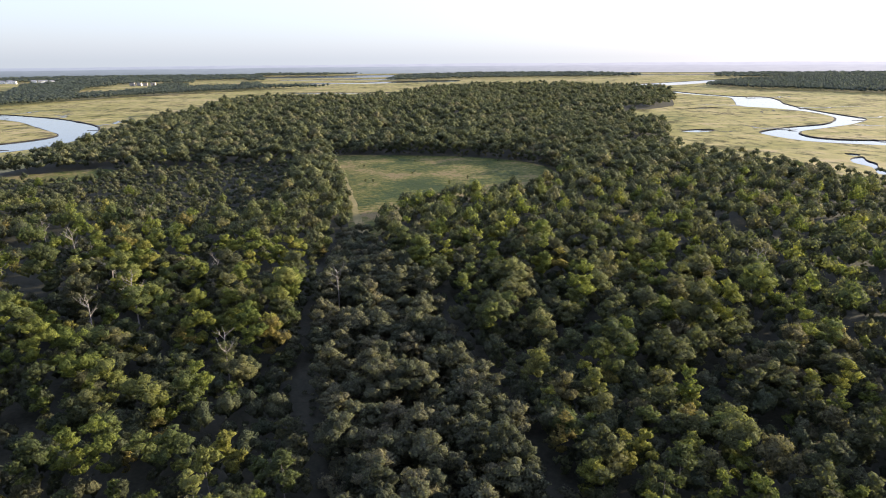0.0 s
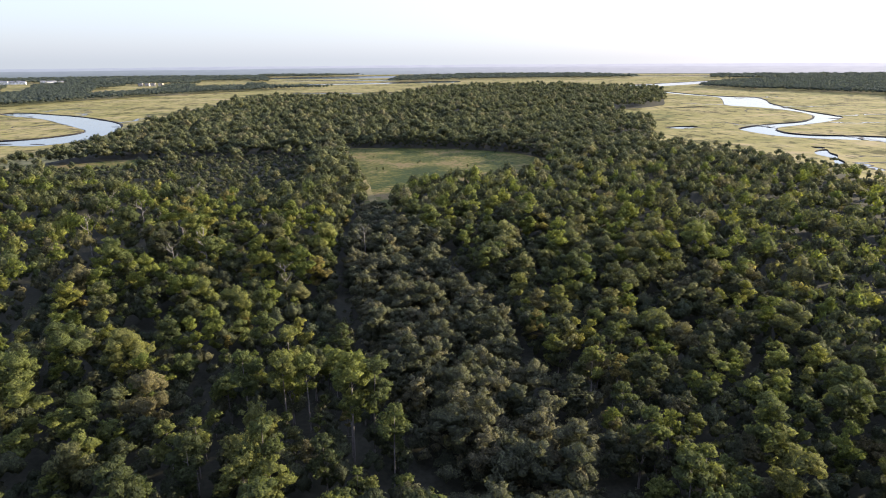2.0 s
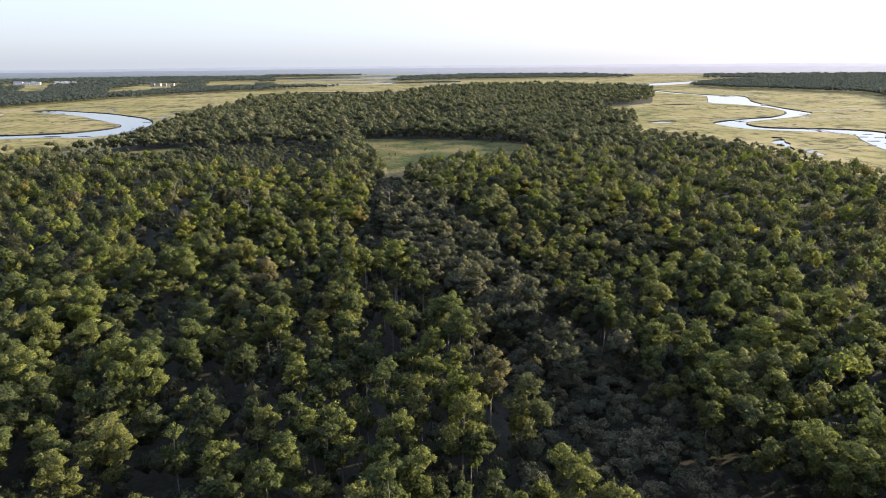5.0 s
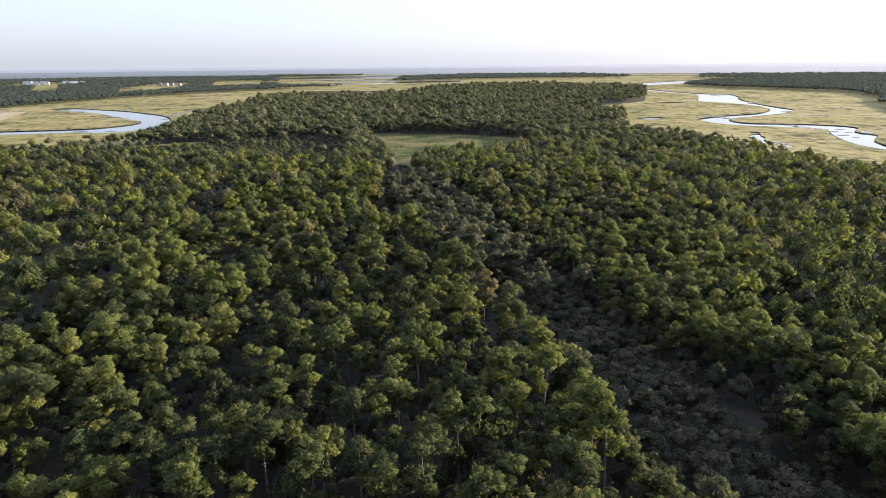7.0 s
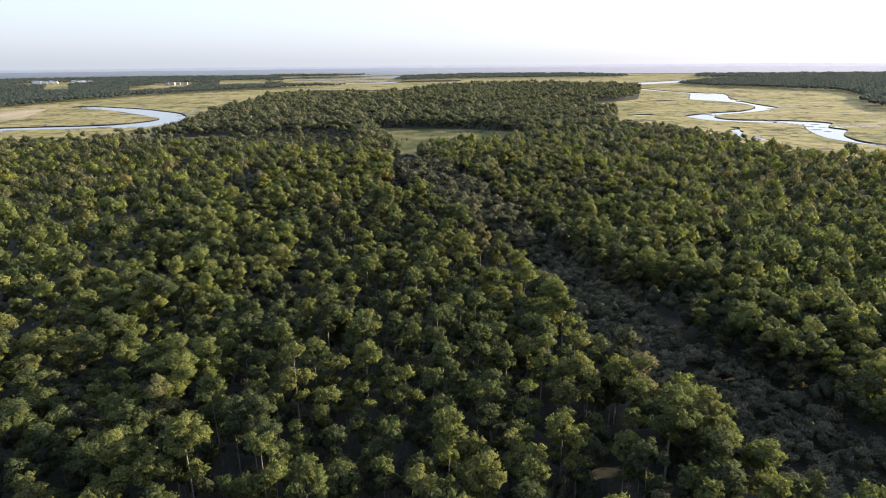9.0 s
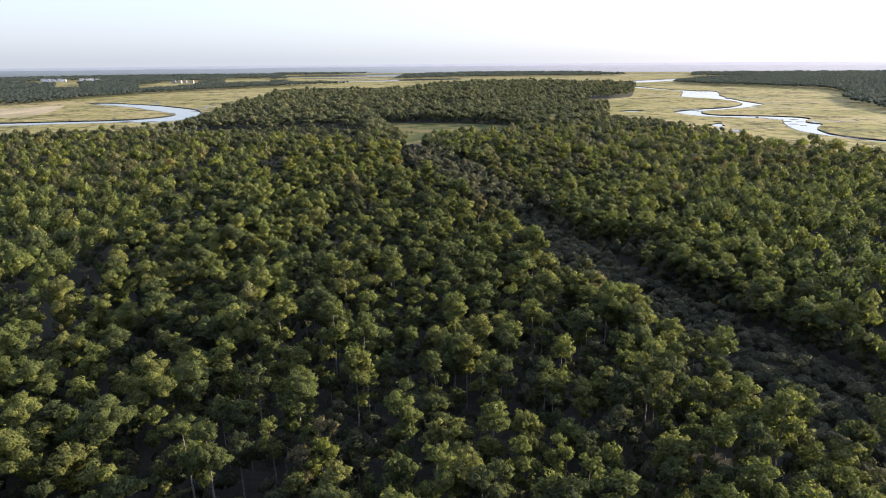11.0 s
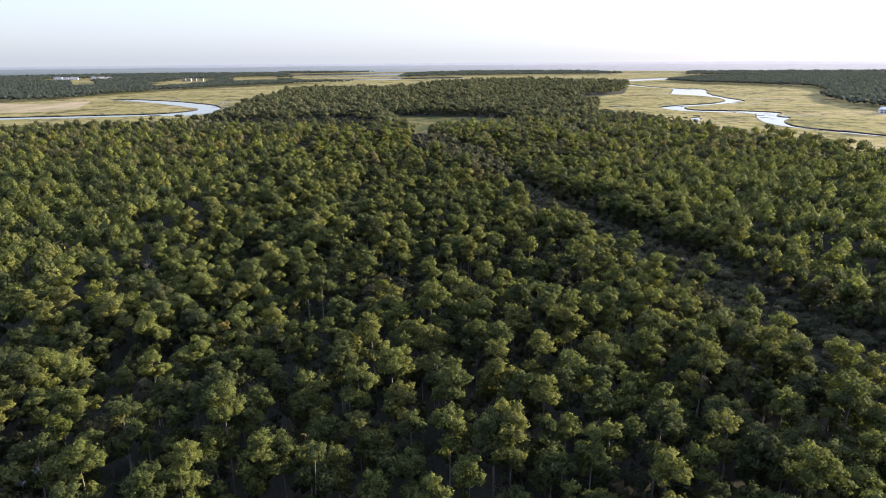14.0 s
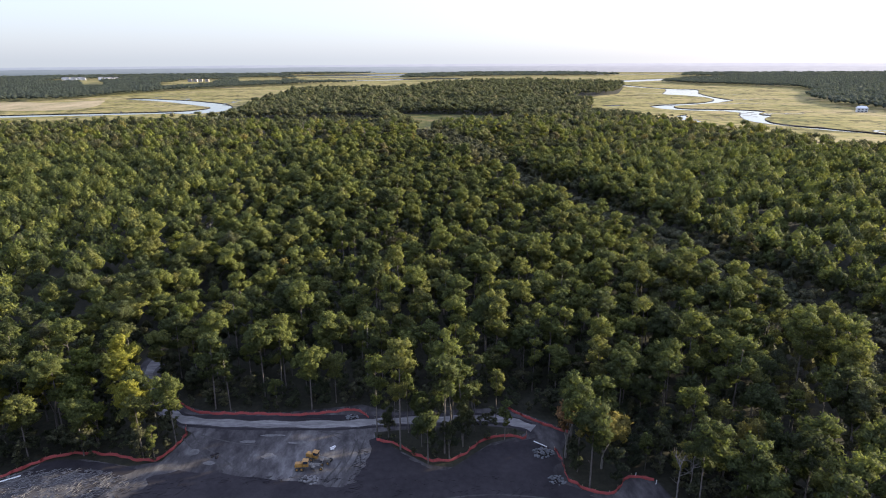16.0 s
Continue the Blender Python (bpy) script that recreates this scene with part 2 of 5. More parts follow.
def mesh_from(name, verts, tris, mat, tint=None, flat=False):
    """A mesh of triangles from arrays; columns past the third hold the leaves' soft normals."""
    me = bpy.data.meshes.new(name)
    verts, tris = np.asarray(verts, np.float32), np.asarray(tris, np.int32)
    soft, verts = verts[:, 3:], np.ascontiguousarray(verts[:, :3])
    me.vertices.add(len(verts))
    me.vertices.foreach_set("co", verts.ravel())
    me.loops.add(tris.size)
    me.loops.foreach_set("vertex_index", tris.ravel())
    me.polygons.add(len(tris))
    me.polygons.foreach_set("loop_start", np.arange(0, tris.size, 3, dtype=np.int32))
    me.polygons.foreach_set("use_smooth", np.full(len(tris), not flat))
    me.update(calc_edges=True)
    if tint is not None:
        me.attributes.new("tint", "FLOAT", "POINT").data.foreach_set("value", np.asarray(tint, np.float32))
    if soft.shape[1] == 3:
        me.attributes.new("custom_normal", "FLOAT_VECTOR", "POINT").data.foreach_set("vector", np.ascontiguousarray(soft).ravel())
        me.update()
    me.materials.append(mat)
    return me


def part(name, bm, mat, parent=None, label=""):
    """One mesh object out of a bmesh, under a thing or a part."""
    me = bpy.data.meshes.new(name)
    bm.to_mesh(me)
    bm.free()
    me.materials.append(mat)
    ob = new(name, me)
    if parent:
        ob.parent = parent
    return tagged(ob, label)


def sheet(name, outline, z, mat, holes=(), skirt=0.0):
    """A level sheet with holes; the holes' and the outer edges may drop by skirt."""
    rings = [np.asarray(outline, float)] + [np.asarray(h, float) for h in holes]
    verts = [(x, y, z) for r in rings for x, y in r]
    tris = [list(t) for t in tessellate_polygon([[Vector((x, y, 0)) for x, y in r] for r in rings])]
    for t in tris:
        a, b, c = (verts[i] for i in t)
        if (b[0] - a[0]) * (c[1] - a[1]) - (b[1] - a[1]) * (c[0] - a[0]) < 0:
            t.reverse()
    if skirt:
        start = 0
        for r in rings:
            k, base = len(r), len(verts)
            verts += [(x, y, z - skirt) for x, y in r]
            for i in range(k):
                j = (i + 1) % k
                tris += [[start + i, start + j, base + j], [start + i, base + j, base + i]]
            start += k
    return new(name, mesh_from(name, verts, tris, mat, flat=True))


# ---- the plan ----
WEST_RIVER = smooth([(-862, 1172), (-836, 1192), (-755, 1148), (-672, 1096), (-596, 1030), (-526, 955), (-478, 861), (-462, 790), (-456, 740), (-466, 700), (-490, 674), (-543, 682), (-634, 660), (-729, 641), (-813, 612), (-1000, 575), (-1500, 520), (-1500, 560), (-1000, 628), (-855, 668), (-759, 690), (-661, 711), (-560, 735), (-523, 783), (-518, 837), (-552, 880), (-612, 943), (-700, 1035), (-796, 1102), (-850, 1146)])
EAST_RIVER = smooth([(656, 1868), (688, 1681), (732, 1560), (785, 1525), (750, 1400), (713, 1310), (680, 1166), (668, 1048), (662, 975), (600, 905), (525, 850), (471, 815), (453, 770), (470, 735), (538, 715), (582, 670), (545, 612), (547, 572), (506, 515), (490, 445), (517, 385), (558, 305), (640, 180), (760, 60),
                     (750, 48), (630, 165), (547, 290), (500, 362), (466, 450), (470, 510), (494, 580), (519, 655), (433, 706), (410, 765), (416, 815), (482, 868), (553, 905), (615, 978), (640, 1050), (642, 1131), (622, 1195), (590, 1250), (640, 1380), (690, 1532), (656, 1640), (628, 1790)])
NORTH_WATER = smooth([(640, 2245), (720, 2330), (900, 2480), (1213, 2740), (1200, 2640), (940, 2320), (729, 2165)])
MID_WATER = smooth([(-560, 2560), (-300, 2560), (-120, 2640), (60, 2700), (60, 2900), (-150, 2840), (-330, 2700), (-560, 2650)])
NORTH_CREEK = smooth([(-440, 1850), (-234, 1830), (-60, 1850), (-60, 1885), (-240, 1880), (-440, 1900)])
MUD_WATER = smooth([(-760, 3020), (-420, 3010), (-200, 3060), (-260, 3160), (-520, 3120), (-760, 3120)])
FAR_WATER = smooth([(-1050, 3420), (-500, 3380), (0, 3560), (350, 3800), (200, 4050), (-500, 3900), (-1000, 3650)])
FAR_WATER_EAST = smooth([(250, 3350), (900, 3450), (1500, 3350), (1500, 3480), (700, 3620), (250, 3480)])
POND = smooth([(364, 508), (380, 540), (380, 566), (394, 592), (412, 602), (402, 580), (398, 560), (386, 540), (376, 510)], 3)
POND_NORTH = smooth([(316, 828), (345, 850), (368, 840), (340, 812)], 3)
POND_EAST = smooth([(404, 610), (408, 624), (418, 618), (412, 606)], 3)
POND_FAR = smooth([(465, 1205), (520, 1222), (530, 1206), (480, 1194)], 3)
HOLES = [NORTH_CREEK, MUD_WATER, WEST_RIVER, EAST_RIVER, NORTH_WATER, MID_WATER, FAR_WATER, FAR_WATER_EAST, POND, POND_EAST, POND_NORTH, POND_FAR]

WOOD = smooth([(-1200, 100), (-800, 290), (-640, 366), (-514, 425), (-431, 455), (-395, 530), (-385, 628), (-398, 687), (-412, 764), (-432, 880), (-434, 991), (-428, 1153), (-470, 1382), (-440, 1419), (-365, 1454), (-236, 1462), (-114, 1560), (-40, 1800), (-3, 1950), (225, 2110), (490, 1985), (600, 1860), (631, 1790), (574, 1595), (484, 1312), (450, 1250), (387, 1185), (350, 1165), (300, 1080), (285, 960), (300, 860), (283, 770), (252, 665), (298, 565), (332, 500), (340, 430), (345, 370), (365, 295), (380, 225), (412, 130), (520, 30), (700, -100), (900, -300), (900, -480), (-1200, -480)], 2)
FIELD_PLAN = smooth([(-112, 626), (-48, 630), (27, 616), (78, 582), (96, 545), (92, 470), (60, 425), (10, 410), (-20, 385), (-36, 330), (-46, 318), (-54, 340), (-68, 430), (-86, 505)], 3)
LAWN = smooth([(-382, 510), (-338, 496), (-300, 498), (-282, 538), (-312, 562), (-348, 545)], 3)
REGROWTH = smooth([(-405, 462), (-372, 525), (-303, 560), (-228, 556), (-165, 575), (-125, 520), (-112, 436), (-114, 345), (-191, 340), (-273, 405), (-360, 425)], 2)
# the cut strip: its west edge (tall trees) and its east edge, x for each y
STRIP_Y = (-470, -390, -300, -250, -205, -165, -140, -100, -60, -20, 20, 50, 80, 120, 150, 190, 250, 300, 335)
STRIP_W = (132, 112, 94, 83, 71, 61, 50, 43, 34, 17, 7, -4, -15, -29, -39, -48, -53, -56, -58)
STRIP_E = (168, 151, 134, 124, 114, 104, 93, 78, 65, 53, 45, 40, 34, 26, 21, 9, -16, -33, -40)


def strip_west(y):
    return np.interp(y, STRIP_Y, STRIP_W)


def strip_east(y):
    return np.interp(y, STRIP_Y, STRIP_E)


def in_strip(x, y, west=0.0, east=0.0):
    """Which points lie in the cut strip, with its edges set outward by west and east."""
    return (x > strip_west(y) - west + 1.6 * np.sin(y * 0.11)) & (x < strip_east(y) + east + 1.6 * np.sin(y * 0.09)) & (y < 335)


CLEARING = [(-175, -470), (-150, -392), (-127, -386), (-121, -379), (-111, -377), (-98, -380), (-91, -378), (-88, -366), (-94, -362), (-101, -357), (-112, -347), (-119, -334), (-121, -319), (-118, -315), (-114, -317), (-111, -333), (-105, -345), (-97, -351), (-89, -355), (-66, -356), (-49, -353), (-44, -352), (-35, -356), (-18, -355), (-2, -354), (14, -366), (10, -374), (9, -383), (12, -390), (20, -390), (24, -384), (30, -386), (34, -400), (60, -470)]
ISLET = [(-39, -366), (-38, -370), (-33, -373), (-24, -380), (-18, -381), (-8, -371), (0, -368), (3, -365), (-10, -363), (-25, -364)]

# trees of note round the clearing: kind, x, y, height, spread
LANDMARKS = [("pine", -29.8, -366.2, 21.0, 3.6), ("oak", -22.5, -369.0, 16.0, 2.9), ("oak", -15.4, -372.6, 14.0, 3.0), ("pine", -6.1, -362.6, 17.5, 3.0), ("pine", 42.5, -355.8, 23.0, 4.8), ("gum", 53.3, -383.5, 15.0, 5.2), ("oak", 32.8, -380.5, 11.5, 3.8), ("gum", 43.6, -390.0, 14.5, 4.4), ("pine", -33.5, -364.6, 18.0, 2.4), ("pine", -26.0, -372.5, 15.0, 2.2), ("oak", -19.0, -377.6, 11.0, 2.2), ("pine", -12.0, -366.0, 16.0, 2.4), ("oak", -35.0, -368.6, 11.5, 2.0)]
# great full-crowned trees beside the site: leaves, x, y, height, foot of the crown, spread, lobes
GREAT = [("lime", -101.0, -369.5, 18.5, 6.5, 4.4, 8), ("lime", -105.8, -362.0, 22.5, 8.5, 4.8, 9), ("lime", -110.5, -353.5, 24.0, 9.0, 4.8, 9), ("gum", -116.5, -367.0, 17.5, 4.5, 4.6, 8), ("lime", -126.0, -363.0, 21.0, 7.5, 5.2, 9), ("gum", -119.5, -357.0, 21.5, 8.0, 4.8, 8), ("gum", -110.0, -372.0, 13.0, 3.0, 3.6, 6), ("lime", -137.5, -367.0, 20.0, 8.0, 4.6, 8), ("olive", 18.2, -381.4, 15.5, 7.0, 7.4, 14), ("rust", 10.2, -377.0, 15.5, 8.0, 2.9, 6), ("pine", 19.6, -372.0, 20.0, 9.0, 4.2, 9), ("pine", 13.4, -368.0, 19.0, 9.5, 3.8, 8), ("pine", 60.5, -371.5, 18.0, 6.0, 5.6, 11)]
LANE = smooth([(40, 20), (34, 50), (28, 82), (24, 108), (22, 131), (12, 175), (0, 215)], 3, False)

# ---- ground, water, distance ----
ring = [(4350 * math.sin(a), 4350 * math.cos(a)) for a in np.linspace(0, 2 * math.pi, 96, endpoint=False)]
ground = sheet("ground", ring, 0.0, MARSH, HOLES)
tagged(ground, "yellow-green salt marsh cut by tidal creeks", "ground", kind="structure")
water = sheet("water", ring, -0.9, WATER)
tagged(water, "calm pale tidal water reflecting the sky", "water", kind="structure")
for hole in HOLES:
    k = len(hole)
    verts = [(px, py, 0.0) for px, py in hole] + [(px, py, -2.4) for px, py in hole]
    tris = [q for i in range(k) for q in ((i, (i + 1) % k, k + (i + 1) % k), (i, k + (i + 1) % k, k + i))]
    tagged(new("river_bank", mesh_from("river_bank", verts, tris, MUD_AND_SHADE, flat=True)), "steep dark mud bank of a tidal channel", "bank", kind="structure")


def ribbon(name, line, width, z, mat, taper=False, rough=False):
    """A strip laid along a plan line."""
    line = np.asarray(line, float)
    d = np.gradient(line, axis=0)
    d /= np.linalg.norm(d, axis=1, keepdims=True)
    side = np.stack([-d[:, 1], d[:, 0]], 1)
    w = np.full(len(line), width / 2) * (1 + 0.25 * np.sin(np.arange(len(line)) * 1.7))
    if rough:
        w = w * np.array([max(0.12, 0.7 + 1.6 * noise.noise((a * 0.021, b * 0.021, 5.0))) for a, b in line])
    if taper:
        w = w * np.linspace(1, 0.3, len(line))
    a, b = line + side * w[:, None], line - side * w[:, None]
    verts = [(px, py, z) for px, py in a] + [(px, py, z) for px, py in b]
    k = len(line)
    tris = [q for i in range(k - 1) for q in ((i, k + i, k + i + 1), (i, k + i + 1, i + 1))]
    return new(name, mesh_from(name, verts, tris, mat, flat=True))


REEDS = smooth([(-1150, 1000), (-1075, 1052), (-976, 1026), (-927, 1078), (-886, 1105), (-845, 1020), (-800, 911), (-785, 800), (-870, 772), (-1000, 770), (-1150, 800)], 3)
tagged(sheet("reed_bed", REEDS, 0.07, REED), "tan dried reed bed in the western marsh", "reeds", kind="structure")
# dark ribbons painted in for the shade on the rivers' grass banks
for shore in (WEST_RIVER, EAST_RIVER, NORTH_WATER):
    line = np.concatenate([shore, shore[:1]])
    tagged(ribbon("bank_shade_strip", line, 2.6, 0.05, MUD_AND_SHADE, False, True), "dark strip along the river edge, painted for the bank's shade", "bank", kind="structure")


for bar_at in ((520, 622, 9, 3), (547, 650, 7, 2.5), (537, 614, 6, 2), (509, 582, 8, 3), (512, 560, 5, 2), (-545, 703, 12, 4), (-500, 700, 9, 3), (-505, 905, 10, 3), (640, 955, 14, 4), (700, 1250, 12, 5)):
    q = np.linspace(0, 2 * math.pi, 18, endpoint=False)
    edge = [(bar_at[0] + bar_at[2] * math.cos(a) * (1 + 0.3 * noise.noise((math.cos(a) * 2, bar_at[0], 1))), bar_at[1] + bar_at[3] * math.sin(a) * (1 + 0.4 * noise.noise((math.sin(a) * 3, bar_at[1], 2)))) for a in q]
    tagged(sheet("mud_bar", edge, -0.72, MUD_AND_SHADE, (), 0.6), "low dark mud bar standing out of the tidal water", "bank", kind="structure")


def creek(px, py, heading, length, width):
    """A narrow winding side creek of dark mud."""
    pts, q = [(px, py)], heading
    for i in range(int(length / 12)):
        q = heading + 1.1 * math.sin(i * 0.55 + px) + rng.normal(0, 0.25)
        px, py = px + 12 * math.cos(q), py + 12 * math.sin(q)
        pts.append((px, py))
    tagged(ribbon("creek", smooth(pts, 3, False), width * 1.5, 0.06, MUD_AND_SHADE, True), "narrow winding muddy creek in the marsh", "creek", kind="structure")
    if width >= 6:
        tagged(ribbon("creek", smooth(pts[:max(4, len(pts) * 2 // 3)], 3, False), width * 0.8, 0.075, WATER, True), "shallow water in a marsh creek", "creek", kind="structure")


for cxy in [(470, 830, 2.6, 130, 6), (600, 1260, 2.9, 170, 7), (640, 1130, 3.3, 150, 5), (520, 640, 2.4, 120, 6), (480, 540, 2.9, 100, 5), (545, 600, 0.4, 200, 6), (680, 1180, 0.3, 260, 7), (730, 1500, 0.2, 280, 8), (560, 310, 0.7, 150, 6), (590, 890, -0.2, 240, 6), (665, 1000, 0.5, 200, 6), (-530, 960, 2.0, 240, 6), (-680, 1100, 1.9, 200, 6), (-600, 935, 3.4, 130, 5), (-760, 1100, 3.6, 160, 5), (-650, 650, 4.0, 120, 6), (-820, 1200, 0.9, 260, 6), (-560, 735, 3.0, 200, 4), (520, 380, 2.7, 90, 5), (380, 470, 0.9, 110, 7), (345, 830, 0.2, 70, 5)]:
    creek(*cxy)
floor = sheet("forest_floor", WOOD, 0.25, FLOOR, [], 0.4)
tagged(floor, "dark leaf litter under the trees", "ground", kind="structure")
meadow = sheet("meadow", FIELD_PLAN, 0.45, FIELD)
tagged(meadow, "open rough green and straw meadow inside the woods", "field", kind="structure")
TRACK = smooth([(-108, 612), (-90, 540), (-76, 480), (-63, 420), (-52, 365), (-45, 328)], 5, False)
lawn = sheet("meadow", LAWN, 0.45, FIELD)
tagged(lawn, "sunlit lawn strip beside the river woods", "field", kind="structure")
tagged(ribbon("track", TRACK, 4.6, 0.52, SAND), "ochre mown track along the meadow edge", "track", kind="structure")
earth = sheet("bare_earth", CLEARING, 0.45, DIRT)
tagged(earth, "grey graded bare earth of a building site", "ground", kind="structure")
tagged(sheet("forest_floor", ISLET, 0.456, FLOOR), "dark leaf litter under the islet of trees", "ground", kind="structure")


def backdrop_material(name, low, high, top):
    """Glowing far woods, haze painted in: paler upwards, and paler towards the sun's side."""
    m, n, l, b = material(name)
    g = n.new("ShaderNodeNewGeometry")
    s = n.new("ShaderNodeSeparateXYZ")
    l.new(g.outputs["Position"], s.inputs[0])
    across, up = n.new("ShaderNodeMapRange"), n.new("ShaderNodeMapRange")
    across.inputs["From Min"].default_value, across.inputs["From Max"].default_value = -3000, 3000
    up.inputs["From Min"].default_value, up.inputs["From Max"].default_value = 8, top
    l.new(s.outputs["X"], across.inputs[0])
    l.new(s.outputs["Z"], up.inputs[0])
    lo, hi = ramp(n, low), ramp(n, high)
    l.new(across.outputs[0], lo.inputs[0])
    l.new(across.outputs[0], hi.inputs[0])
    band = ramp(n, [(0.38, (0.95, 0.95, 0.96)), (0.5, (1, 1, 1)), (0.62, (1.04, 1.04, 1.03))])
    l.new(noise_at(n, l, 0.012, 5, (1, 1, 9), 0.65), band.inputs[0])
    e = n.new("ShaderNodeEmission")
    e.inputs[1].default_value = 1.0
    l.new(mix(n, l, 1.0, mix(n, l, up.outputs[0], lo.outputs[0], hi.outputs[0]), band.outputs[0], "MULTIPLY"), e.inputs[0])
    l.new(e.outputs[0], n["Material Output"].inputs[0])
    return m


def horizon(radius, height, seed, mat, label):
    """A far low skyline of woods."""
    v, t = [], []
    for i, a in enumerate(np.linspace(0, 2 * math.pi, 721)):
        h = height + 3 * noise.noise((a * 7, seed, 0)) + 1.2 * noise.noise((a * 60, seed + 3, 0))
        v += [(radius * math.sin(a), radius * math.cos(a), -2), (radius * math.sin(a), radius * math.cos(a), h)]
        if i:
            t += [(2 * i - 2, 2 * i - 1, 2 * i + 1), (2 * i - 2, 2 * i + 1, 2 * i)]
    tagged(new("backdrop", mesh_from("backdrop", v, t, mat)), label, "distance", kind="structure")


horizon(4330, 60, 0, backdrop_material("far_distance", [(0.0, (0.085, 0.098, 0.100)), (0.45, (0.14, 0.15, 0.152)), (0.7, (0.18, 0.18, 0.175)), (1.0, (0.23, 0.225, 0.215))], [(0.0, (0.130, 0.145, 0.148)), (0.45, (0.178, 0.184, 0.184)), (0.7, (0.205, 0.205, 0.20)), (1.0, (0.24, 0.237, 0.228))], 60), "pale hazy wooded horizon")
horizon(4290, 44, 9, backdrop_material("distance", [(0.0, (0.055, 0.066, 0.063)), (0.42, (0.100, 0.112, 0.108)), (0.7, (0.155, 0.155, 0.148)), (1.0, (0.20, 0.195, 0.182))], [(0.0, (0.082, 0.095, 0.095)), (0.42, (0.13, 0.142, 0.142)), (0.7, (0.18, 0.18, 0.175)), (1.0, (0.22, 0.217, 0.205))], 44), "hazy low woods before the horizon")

# ---- tree templates ----
PHI = (1 + 5 ** 0.5) / 2
ICO = np.array([(-1, PHI, 0), (1, PHI, 0), (-1, -PHI, 0), (1, -PHI, 0), (0, -1, PHI), (0, 1, PHI), (0, -1, -PHI), (0, 1, -PHI), (PHI, 0, -1), (PHI, 0, 1), (-PHI, 0, -1), (-PHI, 0, 1)]) / math.hypot(1, PHI)
ICO_T = np.array([(0, 11, 5), (0, 5, 1), (0, 1, 7), (0, 7, 10), (0, 10, 11), (1, 5, 9), (5, 11, 4), (11, 10, 2), (10, 7, 6), (7, 1, 8), (3, 9, 4), (3, 4, 2), (3, 2, 6), (3, 6, 8), (3, 8, 9), (4, 9, 5), (2, 4, 11), (6, 2, 10), (8, 6, 7), (9, 8, 1)])


OCTA = np.array([(1, 0, 0), (-1, 0, 0), (0, 1, 0), (0, -1, 0), (0, 0, 1), (0, 0, -1)], float)
OCTA_T = np.array([(0, 2, 4), (2, 1, 4), (1, 3, 4), (3, 0, 4), (2, 0, 5), (1, 2, 5), (3, 1, 5), (0, 3, 5)])


def join(pieces):
    """One vertex and triangle array out of several."""
    vs, ts, k = [], [], 0
    for a, b in pieces:
        vs.append(a)
        ts.append(np.asarray(b) + k)
        k += len(a)
    return np.concatenate(vs), np.concatenate(ts)


def blob(r, centre, radius, flat, shape=1):
    """A lumpy closed tuft without its hidden underside, with its own smooth normals."""
    base, tri = ((OCTA, OCTA_T), (ICO, ICO_T))[shape]
    k = base * r.uniform(0.80, 1.20, (len(base), 1))
    q, p = r.uniform(0, 6.28), r.uniform(-0.5, 0.5)
    k[:, 1:] = k[:, 1:] @ np.array([(math.cos(p), -math.sin(p)), (math.sin(p), math.cos(p))])
    k[:, :2] = k[:, :2] @ np.array([(math.cos(q), -math.sin(q)), (math.sin(q), math.cos(q))])
    low = k[:, 2][tri].mean(1)
    nrm = k / np.linalg.norm(k, axis=1, keepdims=True)
    return np.concatenate([np.asarray(centre, float) + k * radius * (1, 1, flat), nrm], 1), tri[low > -0.5]


def clump(r, centre, radius, flat, leaves, size, core=0, heart=0.84):
    """A tuft of foliage: a lumpy heart with leaf sprays standing off it."""
    out = []
    centre = np.asarray(centre, float)
    if core is not None:
        out.append(blob(r, centre, radius * heart, flat, core))
    if leaves:
        d = r.normal(size=(leaves, 3))
        d[:, 2] = np.where(d[:, 2] < -0.3, -d[:, 2], d[:, 2])
        d /= np.linalg.norm(d, axis=1, keepdims=True)
        at = centre + d * (1, 1, flat) * radius * r.uniform(0.74, 1.12, (leaves, 1))
        nrm = d + 0.7 * r.normal(size=(leaves, 3))
        nrm /= np.linalg.norm(nrm, axis=1, keepdims=True)
        u = np.cross(nrm, r.normal(size=(leaves, 3)))
        u /= np.linalg.norm(u, axis=1, keepdims=True)
        w = np.cross(nrm, u)
        s = size * r.uniform(0.6, 1.3, (leaves, 1))
        a = at + u * s * 0.6
        b = at - u * s * 0.4 + w * s * 0.5
        c = at - u * s * 0.4 - w * s * 0.5
        vs = np.stack([a, b, c], 1).reshape(-1, 3)
        nrm = np.where((nrm * d).sum(1, keepdims=True) < 0, -nrm, nrm)
        soft = 0.35 * d + 0.65 * nrm
        soft /= np.linalg.norm(soft, axis=1, keepdims=True)
        vs = np.concatenate([vs, np.repeat(soft, 3, 0)], 1)
        out.append((vs, np.arange(leaves * 3).reshape(-1, 3)))
    return join(out)


def rounded(crown, share=0.35):
    """Leans the normals of a crown towards the crown's own dome."""
    v, t = crown
    mid = (v[:, :3].max(0) + v[:, :3].min(0)) / 2 * (1, 1, 0.9)
    out = v[:, :3] - mid
    out /= np.linalg.norm(out, axis=1, keepdims=True) + 1e-6
    n = v[:, 3:] * (1 - share) + out * share
    v[:, 3:] = n / (np.linalg.norm(n, axis=1, keepdims=True) + 1e-6)
    return v, t


